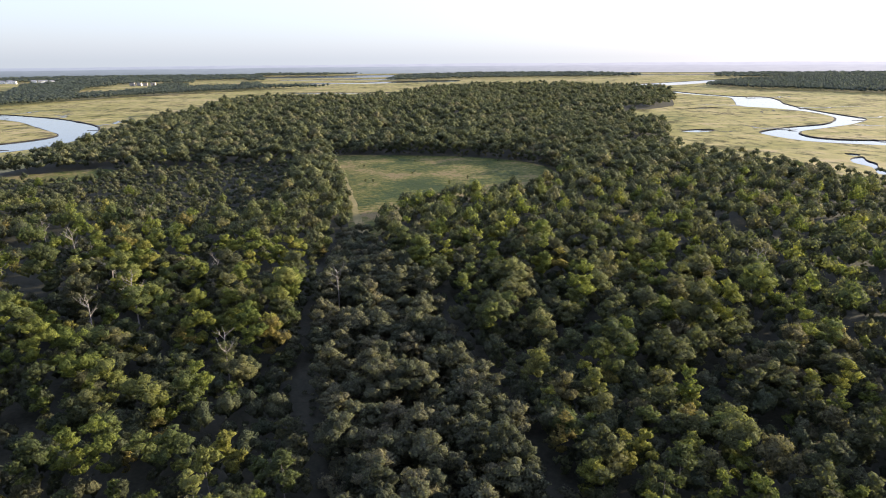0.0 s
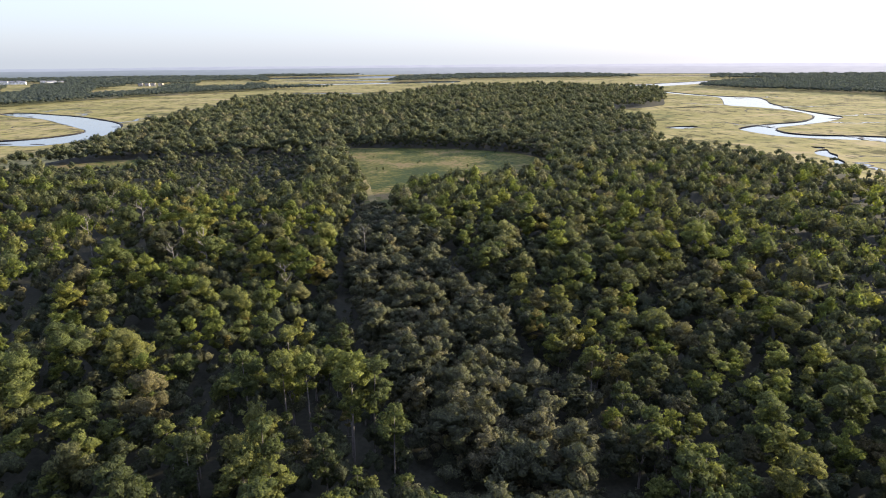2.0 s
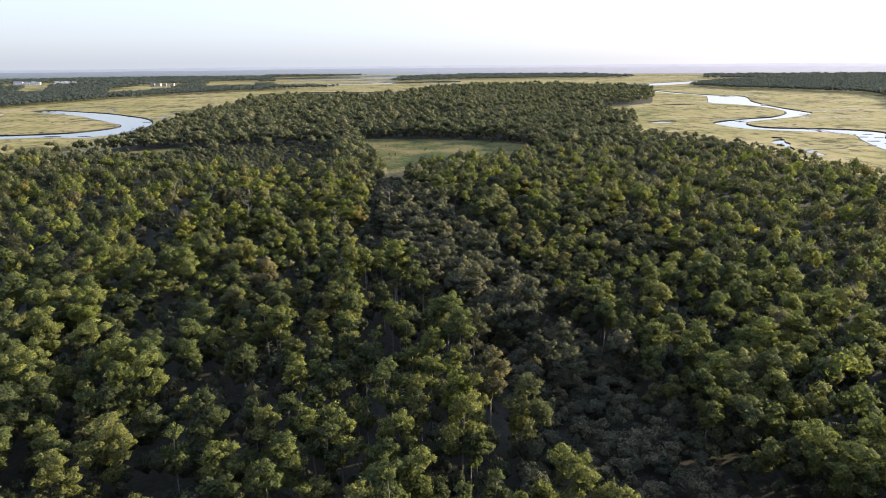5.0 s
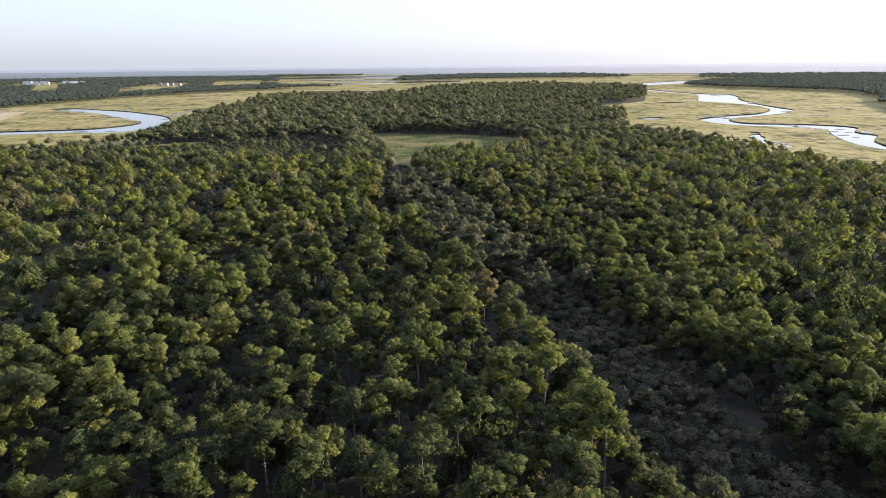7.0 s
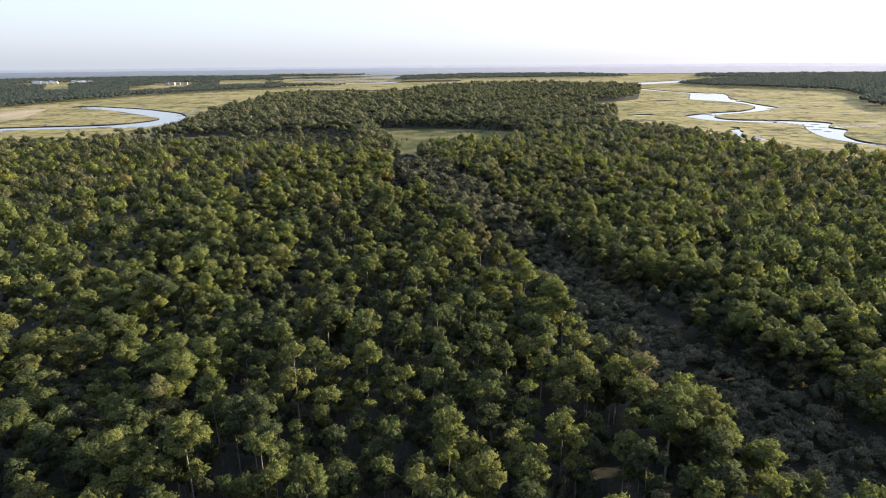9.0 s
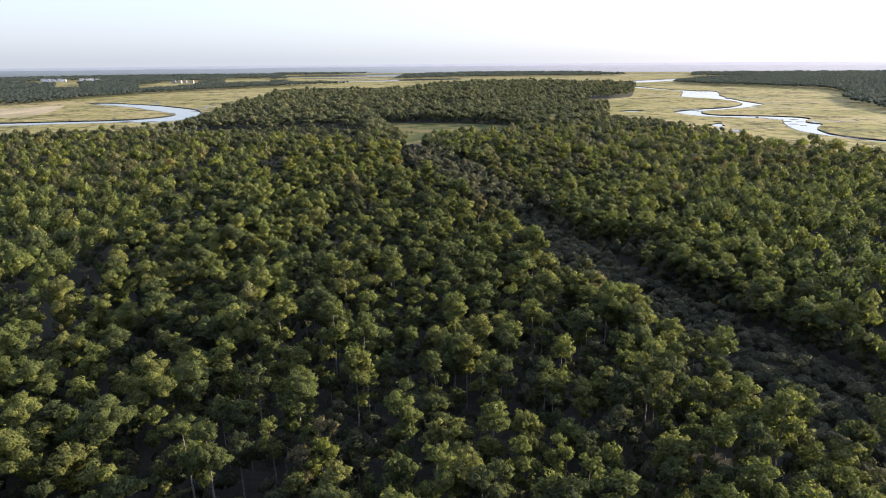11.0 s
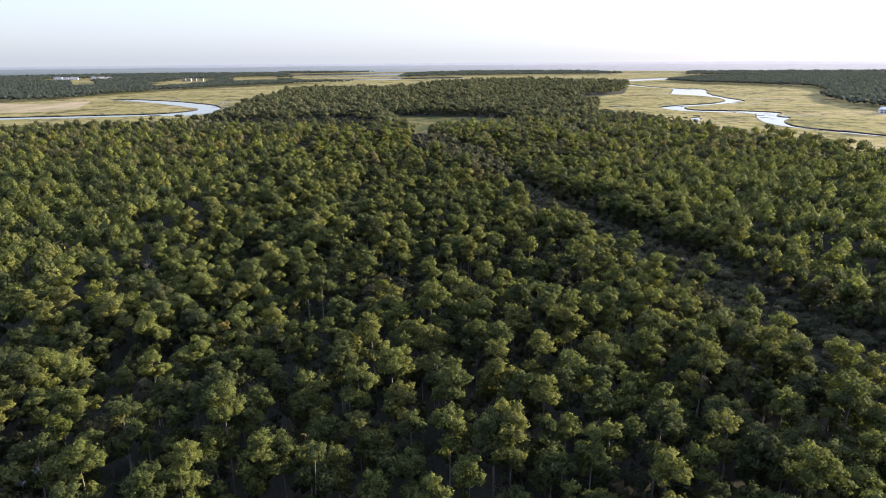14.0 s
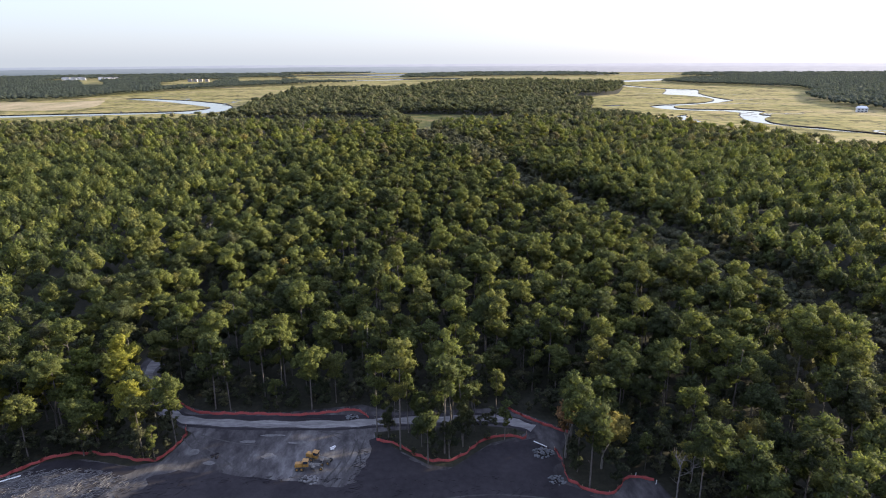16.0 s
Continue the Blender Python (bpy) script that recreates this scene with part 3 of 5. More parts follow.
def rod(a, b, ra, rb, sides=5):
    """A tapered limb from a to b."""
    a, b = np.asarray(a, float), np.asarray(b, float)
    d = (b - a) / np.linalg.norm(b - a)
    u = np.cross(d, (0.31, 0.93, 0.17))
    u /= np.linalg.norm(u)
    w = np.cross(d, u)
    q = np.arange(sides) * 2 * math.pi / sides
    c = np.cos(q)[:, None] * u + np.sin(q)[:, None] * w
    vs = np.concatenate([a + c * ra, b + c * rb])
    ts = []
    for i in range(sides):
        j = (i + 1) % sides
        ts += [(i, j, sides + j), (i, sides + j, sides + i)]
    return vs, np.array(ts)


def dome(r, h, base, R, sprays, size, pieces=1, heart=0.8):
    """A tree far off: a few rounded tufts with sprays."""
    out = []
    for i in range(pieces):
        q = 2.4 * i + r.uniform(-0.4, 0.4)
        d = R * (0.46 if i else 0.0)
        k = r.uniform(0.46, 0.62) if pieces > 3 else r.uniform(0.62, 0.8)
        mid = (h + base) / 2 + (h - base) * (r.uniform(-0.20, 0.12) if i else 0.12)
        out.append(clump(r, (math.cos(q) * d, math.sin(q) * d, mid), R * k, min((h - base) / (2.3 * R * k), 1.5) * 0.8, sprays // pieces, size, 0, heart))
    return rounded(join(out), 0.3)


def lobed(r, h, base, R, lobes, puffs, puff, sprays, size, lean=(0, 0), skirt=1, shape=1, heart=0.88):
    """A crown of rounded lobes, each a cluster of small lumpy tufts fringed with leaf sprays."""
    deep = h - base
    out, tips = [], []
    for i in range(lobes + skirt):
        if i == 0:
            rad = R * r.uniform(0.50, 0.64)
            c = np.array([lean[0], lean[1], h - rad * 0.95])
        elif i < lobes:
            q = i * 2.4 + r.uniform(-0.5, 0.5)
            rad = R * r.uniform(0.38, 0.56)
            d = R * r.uniform(0.40, 0.66)
            c = np.array([math.cos(q) * d + lean[0] * 0.7, math.sin(q) * d + lean[1] * 0.7, base + deep * r.uniform(0.28, 0.70)])
        else:
            q = r.uniform(0, 6.28)
            rad = R * r.uniform(0.36, 0.46)
            c = np.array([math.cos(q) * R * 0.25, math.sin(q) * R * 0.25, base + rad * 0.5])
        out.append(blob(r, c, rad * heart, 0.85, 0))
        n = puffs if i < lobes else max(2, puffs // 2)
        turn = r.uniform(0, 6.28)
        for k in range(n):
            up = 0.98 - 1.2 * (k + 0.5) / n
            q = turn + k * 2.4
            d = np.array([math.cos(q) * math.sqrt(1 - up * up), math.sin(q) * math.sqrt(1 - up * up), up * 0.85])
            out.append(clump(r, c + d * rad * r.uniform(0.62, 0.95), puff * r.uniform(0.7, 1.3), 0.85, sprays, size, shape, 1.0))
        tips.append(c)
    return rounded(join(out), 0.3), tips


def pine(seed, level):
    """A tall pine, about 24 m: bare stem, rounded crown of puffs. Returns trunk and crown."""
    r = np.random.default_rng(seed)
    h, R = r.uniform(18.0, 24.0), r.uniform(3.5, 5.0)
    base = h * r.uniform(0.42, 0.54)
    lean = r.normal(0, 0.5, 2)
    sides = (7, 3, 3)[level]
    stem = [rod((0, 0, -0.3), (lean[0] * 0.4, lean[1] * 0.4, base), 0.19, 0.14, sides), rod((lean[0] * 0.4, lean[1] * 0.4, base), (lean[0], lean[1], h - 1.5), 0.14, 0.04, max(3, sides - 2))]
    if level == 2:
        return join(stem), dome(r, h, base - 1, R * 1.1, 36, 1.15, 4, 0.9)
    crown, tips = lobed(r, h, base, R, (int(r.integers(4, 7)), 4)[level], (7, 4)[level], R * (0.28, 0.33)[level], (12, 8)[level], (0.48, 0.60)[level], lean, 1, 0, (0.92, 0.92)[level])
    if level == 0:
        for c in tips:
            stem.append(rod((lean[0] * 0.6, lean[1] * 0.6, c[2] - 1.5), c, 0.08, 0.03, 3))
        for i in range(3):
            z, q = base * r.uniform(0.5, 0.95), r.uniform(0, 6.28)
            stem.append(rod((0, 0, z), (math.cos(q) * 1.2, math.sin(q) * 1.2, z + 0.3), 0.04, 0.015, 3))
    return join(stem), crown


def broadleaf(seed, level, h0=18.0, R0=4.7, deep=0.64):
    """A spreading broad-leaved tree: forked trunk, limbs, a domed uneven crown. Returns trunk and crown."""
    r = np.random.default_rng(seed)
    h, R = h0 * r.uniform(0.85, 1.12), R0 * r.uniform(0.85, 1.15)
    base = h * (1 - deep)
    fork = h * 0.36
    stem = [rod((0, 0, -0.3), (0, 0, fork), 0.33, 0.23, (7, 4, 3)[level])]
    if level == 2:
        return join(stem), dome(r, h, base, R * 1.1, 36, 1.15, 4, 0.9)
    crown, tips = lobed(r, h, base, R, (int(r.integers(5, 8)), 5)[level], (7, 4)[level], R * (0.25, 0.31)[level], (12, 8)[level], (0.50, 0.62)[level], (0, 0), 1, 0, (0.86, 0.88)[level])
    if level == 0:
        for k in range(3):
            q = k * 2.1 + r.uniform(-0.3, 0.3)
            knee = np.array([math.cos(q) * R * 0.35, math.sin(q) * R * 0.35, fork + (h - fork) * 0.35])
            stem.append(rod((0, 0, fork - 0.2), knee, 0.16, 0.09, 5))
            for c in tips[k::3]:
                stem.append(rod(knee, c, 0.08, 0.03, 3))
    else:
        stem.append(rod((0, 0, fork), (0, 0, h * 0.8), 0.2, 0.08, 3))
    return join(stem), crown


def bush(seed, level, h0=6.0):
    """A many-stemmed shrub or young tree. Returns stems and crown."""
    r = np.random.default_rng(seed)
    h, R = h0 * r.uniform(0.75, 1.2), h0 * 0.34
    stem = [rod((0, 0, -0.2), (math.cos(q) * R * 0.4, math.sin(q) * R * 0.4, h * 0.5), 0.09, 0.04, 3) for q in (0.3, 2.2, 4.4)]
    if level == 2:
        return join(stem), dome(r, h, h * 0.2, R * 1.05, 30, h0 * 0.075, 5, 0.9)
    crown, tips = lobed(r, h, h * 0.18, R, (5, 4)[level], (5, 4)[level], R * (0.27, 0.31)[level], (7, 6)[level], h0 * (0.030, 0.036)[level], (0, 0), 1, 0, 0.62)
    return join(stem), crown


def uplit(crown):
    """Leans the normals of a closed canopy upward."""
    v, t = crown
    n = v[:, 3:] * 0.3 + np.array((0, 0, 0.7))
    v[:, 3:] = n / (np.linalg.norm(n, axis=1, keepdims=True) + 1e-6)
    return v, t


def grove(seed):
    """A clump of treetops far off."""
    r = np.random.default_rng(seed)
    return rod((0, 0, 0), (0, 0, 9), 0.3, 0.2, 3), uplit(join([dome(r, r.uniform(13.5, 16.5), 2.0, 6.6, 3, 1.6, 1, 0.98)]))


KINDS = {
    "pine": lambda s, lv: pine(s, lv),
    "oak": lambda s, lv: broadleaf(s, lv),
    "gum": lambda s, lv: broadleaf(s, lv, 20.0, 3.9, 0.64),
    "shrub": lambda s, lv: bush(s, lv),
    "sapling": lambda s, lv: bush(s, lv, 11.0),
    "grove": lambda s, lv: grove(s),
}
LEAF = {"pine": PINE, "oak": OAK, "gum": GUM, "shrub": SHRUB, "sapling": BRUSH, "grove": None}
STAND_LEAF = {"pine": PINE_STAND, "oak": OAK_STAND, "gum": GUM_STAND}
VARIANTS = {0: 9, 1: 6, 2: 5}
TEMPLATES = {(k, lv): [f(100 * i + 17 + lv, lv) for i in range(VARIANTS[lv])] for k, f in KINDS.items() for lv in (0, 1, 2)}


def spread(x0, x1, y0, y1, step, jitter=0.42):
    """Jittered triangular lattice of plan points."""
    xs = np.arange(x0, x1, step)
    ys = np.arange(y0, y1, step * 0.87)
    gx, gy = np.meshgrid(xs, ys)
    gx = gx + (np.arange(len(ys)) % 2)[:, None] * step * 0.5
    gx = gx + rng.uniform(-jitter, jitter, gx.shape) * step
    gy = gy + rng.uniform(-jitter, jitter, gy.shape) * step
    return gx.ravel(), gy.ravel()


def grown(name, kind, level, x, y, size, tint, label, category, stems=True, mat=None, wide=1.0):
    """A whole stand of one kind as one object, crowns and stems."""
    if not len(x):
        return
    pick = rng.integers(0, VARIANTS[level], len(x))
    turn = rng.uniform(0, 2 * math.pi, len(x))
    tall = size * rng.uniform(0.93, 1.07, len(x))
    made = {0: [[], [], [], 0], 1: [[], [], [], 0]}
    for v, template in enumerate(TEMPLATES[kind, level]):
        k = np.nonzero(pick == v)[0]
        if not len(k):
            continue
        c, s = np.cos(turn[k])[:, None], np.sin(turn[k])[:, None]
        for which in ((0, 1) if stems else (1,)):
            tv, tt = template[which]
            px = (tv[:, 0] * c - tv[:, 1] * s) * size[k, None] * (wide[k] if np.ndim(wide) else wide) + x[k, None]
            py = (tv[:, 0] * s + tv[:, 1] * c) * size[k, None] * (wide[k] if np.ndim(wide) else wide) + y[k, None]
            pz = tv[:, 2] * tall[k, None] + 0.3
            store = made[which]
            n = len(tv)
            cols = [px, py, pz]
            if tv.shape[1] == 6:
                cols += [tv[:, 3] * c - tv[:, 4] * s, tv[:, 3] * s + tv[:, 4] * c, np.broadcast_to(tv[:, 5], px.shape)]
            store[0].append(np.stack(cols, -1).reshape(-1, len(cols)))
            store[1].append((tt[None] + (np.arange(len(k)) * n)[:, None, None]).reshape(-1, 3) + store[3])
            store[2].append(np.repeat(tint[k], n))
            store[3] += n * len(k)
    ob = new(name, mesh_from(name, np.concatenate(made[1][0]), np.concatenate(made[1][1]), mat or (STAND_LEAF.get(kind, LEAF[kind]) if level == 2 else LEAF[kind]), np.concatenate(made[1][2])))
    tagged(ob, label, category, kind="stuff")
    if stems:
        st = new("stems", mesh_from("stems", np.concatenate(made[0][0]), np.concatenate(made[0][1]), BARK))
        st.parent = ob
        tagged(st, kind="stuff")


# ---- the woods ----
def seen(x, y, margin=150):
    """The wedge of the plan kept to fit the camera's view, with side margins."""
    return (np.abs(x + 10) < 0.76 * np.maximum(y + 515, 60) + margin) & (-x - 10 < 0.76 * np.maximum(y + 515, 60) + 45)


def wood_points(step, x0, x1, y0, y1, thin=True):
    x, y = spread(x0, x1, y0, y1, step)
    keep = inside(WOOD, x, y) & seen(x, y)
    for hole in (FIELD_PLAN, LAWN):
        keep &= ~inside(hole, x, y)
    keep &= ~inside(CLEARING, x, y) | inside(ISLET, x, y)
    keep &= ~in_strip(x, y, 3.2, 2.4)
    n = np.array([noise.noise((a * 0.035, b * 0.035, 9.0)) for a, b in zip(x, y)])
    keep &= (not thin) | (y > 430) | (n > -0.52 + 0.10 * (y > 20) * (y < 330) + 0.21 * (y > 20) * (y < 300) * (x < strip_west(y)) * (x > -260) + 0.16 * (x < -40) * (x > -260) * (y > -120) * (y <= 20))
    keep &= (np.abs(x + 322) > 15) | (y < 722) | (y > 786)
    keep &= ~inside(REGROWTH, x, y) | (rng.uniform(size=len(x)) < 0.1)
    keep &= near_line(LANE, x, y) > 3.0
    for spot in LANDMARKS + GREAT:
        keep &= np.hypot(x - spot[1], y - spot[2]) > spot[-1 if len(spot) == 5 else 5] * 0.8
    return x[keep], y[keep]


def level_of(x, y):
    near = ((np.abs(x + 5) < 66) & (y < 110)) | ((np.abs(x) < 105) & (y < -290))
    mid = (np.abs(x + 20) < 140) & (y < 290)
    return np.where(near, 0, np.where(mid, 1, 2))


def kind_of(x, y):
    """0 pine, 1 oak, 2 gum: pine stands to the south, mixed woods northward."""
    n = np.array([noise.noise((a * 0.012, b * 0.012, 4.0)) for a, b in zip(x, y)])
    mixed = np.clip((y - 20) / 120, 0, 1) * np.clip((900 - y) / 400, 0.35, 1)
    mixed = np.clip(mixed + n * 0.35, 0.05, 0.85)
    u, w = rng.uniform(size=len(x)), rng.uniform(size=len(x))
    west_of_field = (np.abs(x + 95) < 40) & (y > 330) & (y < 640)
    bright = (y > 10) & (y < 300) & (x < strip_west(y)) & (x > -220)
    return np.where((u < mixed) | west_of_field, np.where((w < np.where(bright, 0.52, 0.74)) | west_of_field, 1, 2), 0)


x, y = wood_points(8.3, -1200, 900, -470, 430)
x2, y2 = wood_points(9.3, -1200, 900, 430, 900)
x3, y3 = wood_points(13.5, -1200, 900, 900, 2120)
# younger, closer-set trees east of the strip
x4, y4 = wood_points(6.9, 20, 560, -470, 150)
m, m4 = (x < strip_east(y)) | (y > 150), x4 > strip_east(y4)
x, y = np.concatenate([x[m], x2, x3, x4[m4]]), np.concatenate([y[m], y2, y3, y4[m4]])
young = (x > strip_east(y)) & (y < 150)
lev, kin = level_of(x, y), kind_of(x, y)
lev = np.where(young & (y < 0) & ((x > strip_east(y) + 40) | (y < -170)), 2, lev)
kin = np.where((y > -150) & (y < 25) & (x > strip_west(y) - 15) & (x < strip_west(y)) & (rng.uniform(size=len(x)) < 0.75), 1, kin)
size = np.clip(rng.normal(0.94, 0.2, len(x)) - np.where((x < -12) & (x > -160) & (y > -330) & (y < 20), np.abs(rng.normal(0, 0.15, len(x))), 0) - np.where((y > 20) & (y < 330), np.abs(rng.normal(0, 0.22, len(x))), 0), 0.42, 1.25) * np.where(y > 330, 0.86, 1.0) * np.where(y > 900, 1.12, 1.0)
size = size * np.where((near_line(WOOD, x, y) < 55) & (x > 200) & (y > 280) & (y < 720), 0.62, 1.0)
size = size * np.where(young, 0.86, 1.0)
size = size * np.where((x > 21) & (x < 75) & (y < -364) & (y > -396), 0.66, 1.0)
tint = rng.uniform(size=len(x))
single = (np.abs(x + 22) < 36) & (y < -180)
single |= (y < -340) & (np.abs(x + 40) < 100)
north = rng.uniform(size=len(x)) < np.clip((y - 260) / 320, 0, 1)
NAMES = ["pine", "oak", "gum"]
TEXT = {"pine": "dense stand of green pines with rounded crowns", "oak": "grey-green spreading oaks in the mixed wood", "gum": "bright yellow-green broad-leaved trees among pines"}
for k in range(3):
    for lv in (0, 1, 2):
        m = (kin == k) & (lev == lv) & ~single & ~north
        grown(("pine_stand", "oak_stand", "gum_stand")[k], NAMES[k], lv, x[m], y[m], size[m], tint[m], TEXT[NAMES[k]], "trees", lv < 1, None, np.where(y[m] > 20, 1.06, 1.0)[:, None])
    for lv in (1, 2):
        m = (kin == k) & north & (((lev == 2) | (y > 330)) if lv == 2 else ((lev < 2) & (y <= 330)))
        grown("northern_wood", NAMES[k], lv, x[m], y[m], size[m], tint[m], "oak and pine wood beyond the meadow, its leaf colour greyed for haze", "trees", False, HAZED_WOOD, np.where(y[m] > 430, 1.42, 1.08)[:, None])

# undergrowth between the tall trees, and the thicket in the cut strip
ux, uy = wood_points(7.8, -150, 150, -470, 250, False)
vx, vy = wood_points(17.0, -480, 480, -470, 700, False)
m = ((np.abs(vx) > 150) | (vy > 250)) & seen(vx, vy, 20)
vx, vy = vx[m], vy[m]
hx, hy = wood_points(6.4, -160, 260, -470, 660, False)
gap = np.minimum(near_line(np.concatenate([FIELD_PLAN, FIELD_PLAN[:1]]), hx, hy), np.where(hy < 335, np.minimum(np.abs(hx - strip_west(hy)), np.abs(hx - strip_east(hy))), 99))
m = gap < 7
hx, hy = hx[m], hy[m]
site = (uy < -335) & (np.abs(ux + 45) < 95)
us = rng.uniform(0.55, 1.15, len(ux)) * np.where(site, 0.8, 1)
ut = rng.uniform(size=len(ux))
for lv, m in ((1, site), (2, ~site)):
    grown("undergrowth", "sapling", lv, ux[m], uy[m], us[m], ut[m], "dull green undergrowth below the tall trees", "shrubs", False)
grown("undergrowth", "sapling", 2, vx, vy, rng.uniform(0.5, 1.0, len(vx)), rng.uniform(size=len(vx)), "dull green undergrowth below the tall trees", "shrubs", False)
# low growth on the floor of the gaps west of the strip
lx, ly = spread(-270, 0, -120, 310, 5.2)
n = np.array([noise.noise((a * 0.035, b * 0.035, 9.0)) for a, b in zip(lx, ly)])
m = (lx < np.where(ly > 20, strip_west(ly) - 4, -40)) & (n < np.where(ly > 20, -0.08, -0.28)) & (near_line(LANE, lx, ly) > 3)
lx, ly = lx[m], ly[m]
grown("undergrowth", "sapling", 2, lx, ly, rng.uniform(0.22, 0.6, len(lx)), rng.uniform(size=len(lx)), "low dark growth on the floor of a gap in the wood", "shrubs", False)
gx, gy = spread(-410, -110, 335, 580, 5.6)
m = inside(REGROWTH, gx, gy) & ~inside(LAWN, gx, gy)
gx, gy = gx[m], gy[m]
grown("regrowth", "sapling", 2, gx, gy, rng.uniform(0.22, 0.62, len(gx)), rng.uniform(size=len(gx)), "low dark green regrowth under scattered tall trees", "shrubs", False, BRUSH, 1.35)
grown("wood_edge", "sapling", 1, hx, hy, rng.uniform(0.5, 1.1, len(hx)) * np.where(hy < -100, 1.3, 1.0), rng.uniform(size=len(hx)), "leafy dark green edge of the wood", "shrubs", False, OAK)
# dense growth along the edge of the building site
ex, ey = wood_points(4.2, -150, 70, -470, -330, False)
m = near_line(np.array(CLEARING), ex, ey) < np.where(ex > 8, 30, 13)
m |= inside(ISLET, ex, ey)
ex, ey = ex[m], ey[m]
islet = inside(ISLET, ex, ey)
grown("wood_edge", "sapling", 1, ex, ey, rng.uniform(0.25, 0.62, len(ex)) * np.where(islet, 0.5, np.where(ex > 14, 1.35, 1.0)), rng.uniform(size=len(ex)), "dark tangled growth at the edge of the cleared site", "shrubs", False, BRUSH, 0.9)
cx, cy = spread(-80, 220, -470, 335, 4.5)
m = in_strip(cx, cy, -1.0, 1.0) & seen(cx, cy)
bare = (near_line(LANE, cx, cy) < 1.7) | ~(((cx - strip_west(cy)) > 2.4 + 1.6 * np.sin(cy * 0.05)) | (cy < 40) | (cy > 240))
bx, by = cx[m & bare], cy[m & bare]
grown("undergrowth", "sapling", 2, bx, by, rng.uniform(0.10, 0.24, len(bx)), rng.uniform(size=len(bx)), "low dark growth along the bare side of the strip", "shrubs", False, BRUSH, 1.9)
cx, cy = cx[m & ~bare], cy[m & ~bare]
cs = rng.uniform(0.34, 0.72, len(cx))
grown("thicket", "sapling", 2, cx, cy, cs, rng.uniform(size=len(cx)), "low grey-green thicket filling a cut strip", "shrubs", False, SHRUB, 1.55)
sx, sy = spread(-70, 80, 0, 245, 7.2)
m = in_strip(sx, sy, -2.5, -0.5) & (near_line(LANE, sx, sy) > 4.0)
m &= ((sx - strip_west(sy)) > 4.2 + 1.6 * np.sin(sy * 0.05)) | (sy < 40)
m &= rng.uniform(size=len(sx)) < np.clip((sy + 5) / 60, 0, 0.9)
sx, sy = sx[m], sy[m]
grown("strip_oaks", "oak", 1, sx, sy, rng.uniform(0.62, 0.98, len(sx)), rng.uniform(size=len(sx)), "greyish young oaks grown up in the cut strip", "trees", False, SHRUB, 1.1)

# woods across the rivers
WEST_WOODS = [(-1070, 1060), (-985, 1120), (-965, 1330), (-905, 1560), (-820, 1720), (-673, 1960), (-540, 2120), (-354, 2190), (-420, 2320), (-800, 2480), (-1300, 2420), (-2400, 2500), (-3200, 1900), (-2300, 900)]
EAST_WOODS = [(874, 2110), (915, 1880), (1020, 1742), (1124, 1540), (1030, 1281), (879, 1061), (829, 918), (790, 800), (800, 640), (1000, 500), (1900, 700), (2600, 1800), (2500, 2700), (1900, 2850), (1495, 2730), (1183, 2507)]
FAR_WOODS = [[(-240, 2790), (156, 3040), (536, 3136), (970, 3126), (1030, 3300), (900, 3900), (200, 4000), (-240, 3500)], [(-3200, 2500), (-1500, 2500), (-1050, 2640), (-800, 2900), (-1100, 3900), (-3000, 3900)], [(1250, 2900), (1900, 2650), (2900, 2400), (2900, 3300), (1500, 3500)], [(-1100, 3700), (-700, 3800), (-500, 4050), (-1200, 4200)]]
# open strips between the far woods
FAR_OPEN = [[(-1005, 1722), (-960, 1804), (-933, 2001), (-1130, 2700), (-1260, 2700), (-1231, 2438), (-1226, 2198)], [(-875, 2167), (-719, 2264), (-940, 3104), (-1141, 2961)], [(-644, 2247), (-308, 2170), (-480, 3697), (-956, 3567)], [(-1342, 1827), (-1247, 1810), (-1563, 2378), (-1682, 2401)], [(-1888, 2380), (-1584, 2360), (-1700, 2900), (-2060, 2930)]]


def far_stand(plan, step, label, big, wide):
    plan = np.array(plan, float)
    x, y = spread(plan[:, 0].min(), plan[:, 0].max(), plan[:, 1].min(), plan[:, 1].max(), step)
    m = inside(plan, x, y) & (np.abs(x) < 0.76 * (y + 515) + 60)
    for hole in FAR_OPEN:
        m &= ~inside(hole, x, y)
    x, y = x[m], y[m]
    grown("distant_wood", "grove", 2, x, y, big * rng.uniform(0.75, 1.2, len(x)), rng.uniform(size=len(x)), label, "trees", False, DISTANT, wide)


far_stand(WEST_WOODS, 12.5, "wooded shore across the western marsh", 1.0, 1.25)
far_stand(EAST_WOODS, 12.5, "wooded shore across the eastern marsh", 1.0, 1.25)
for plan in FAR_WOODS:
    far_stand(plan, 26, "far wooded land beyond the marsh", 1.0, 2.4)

# the trees beside and under the line of flight, one by one
singles = {}
for kname in NAMES:
    singles[kname] = []
    for stem, crown in TEMPLATES[kname, 0]:
        sm = mesh_from("trunk", *stem, BARK)
        cm = mesh_from("crown", *crown, LEAF[kname])
        singles[kname].append((sm, cm))
SINGLE_TEXT = {"pine": ("pine_tree", "tall pine with bare trunk and rounded green crown"), "oak": ("oak_tree", "spreading oak with dull grey-green crown"), "gum": ("gum_tree", "broad-leaved tree with bright yellow-green crown")}
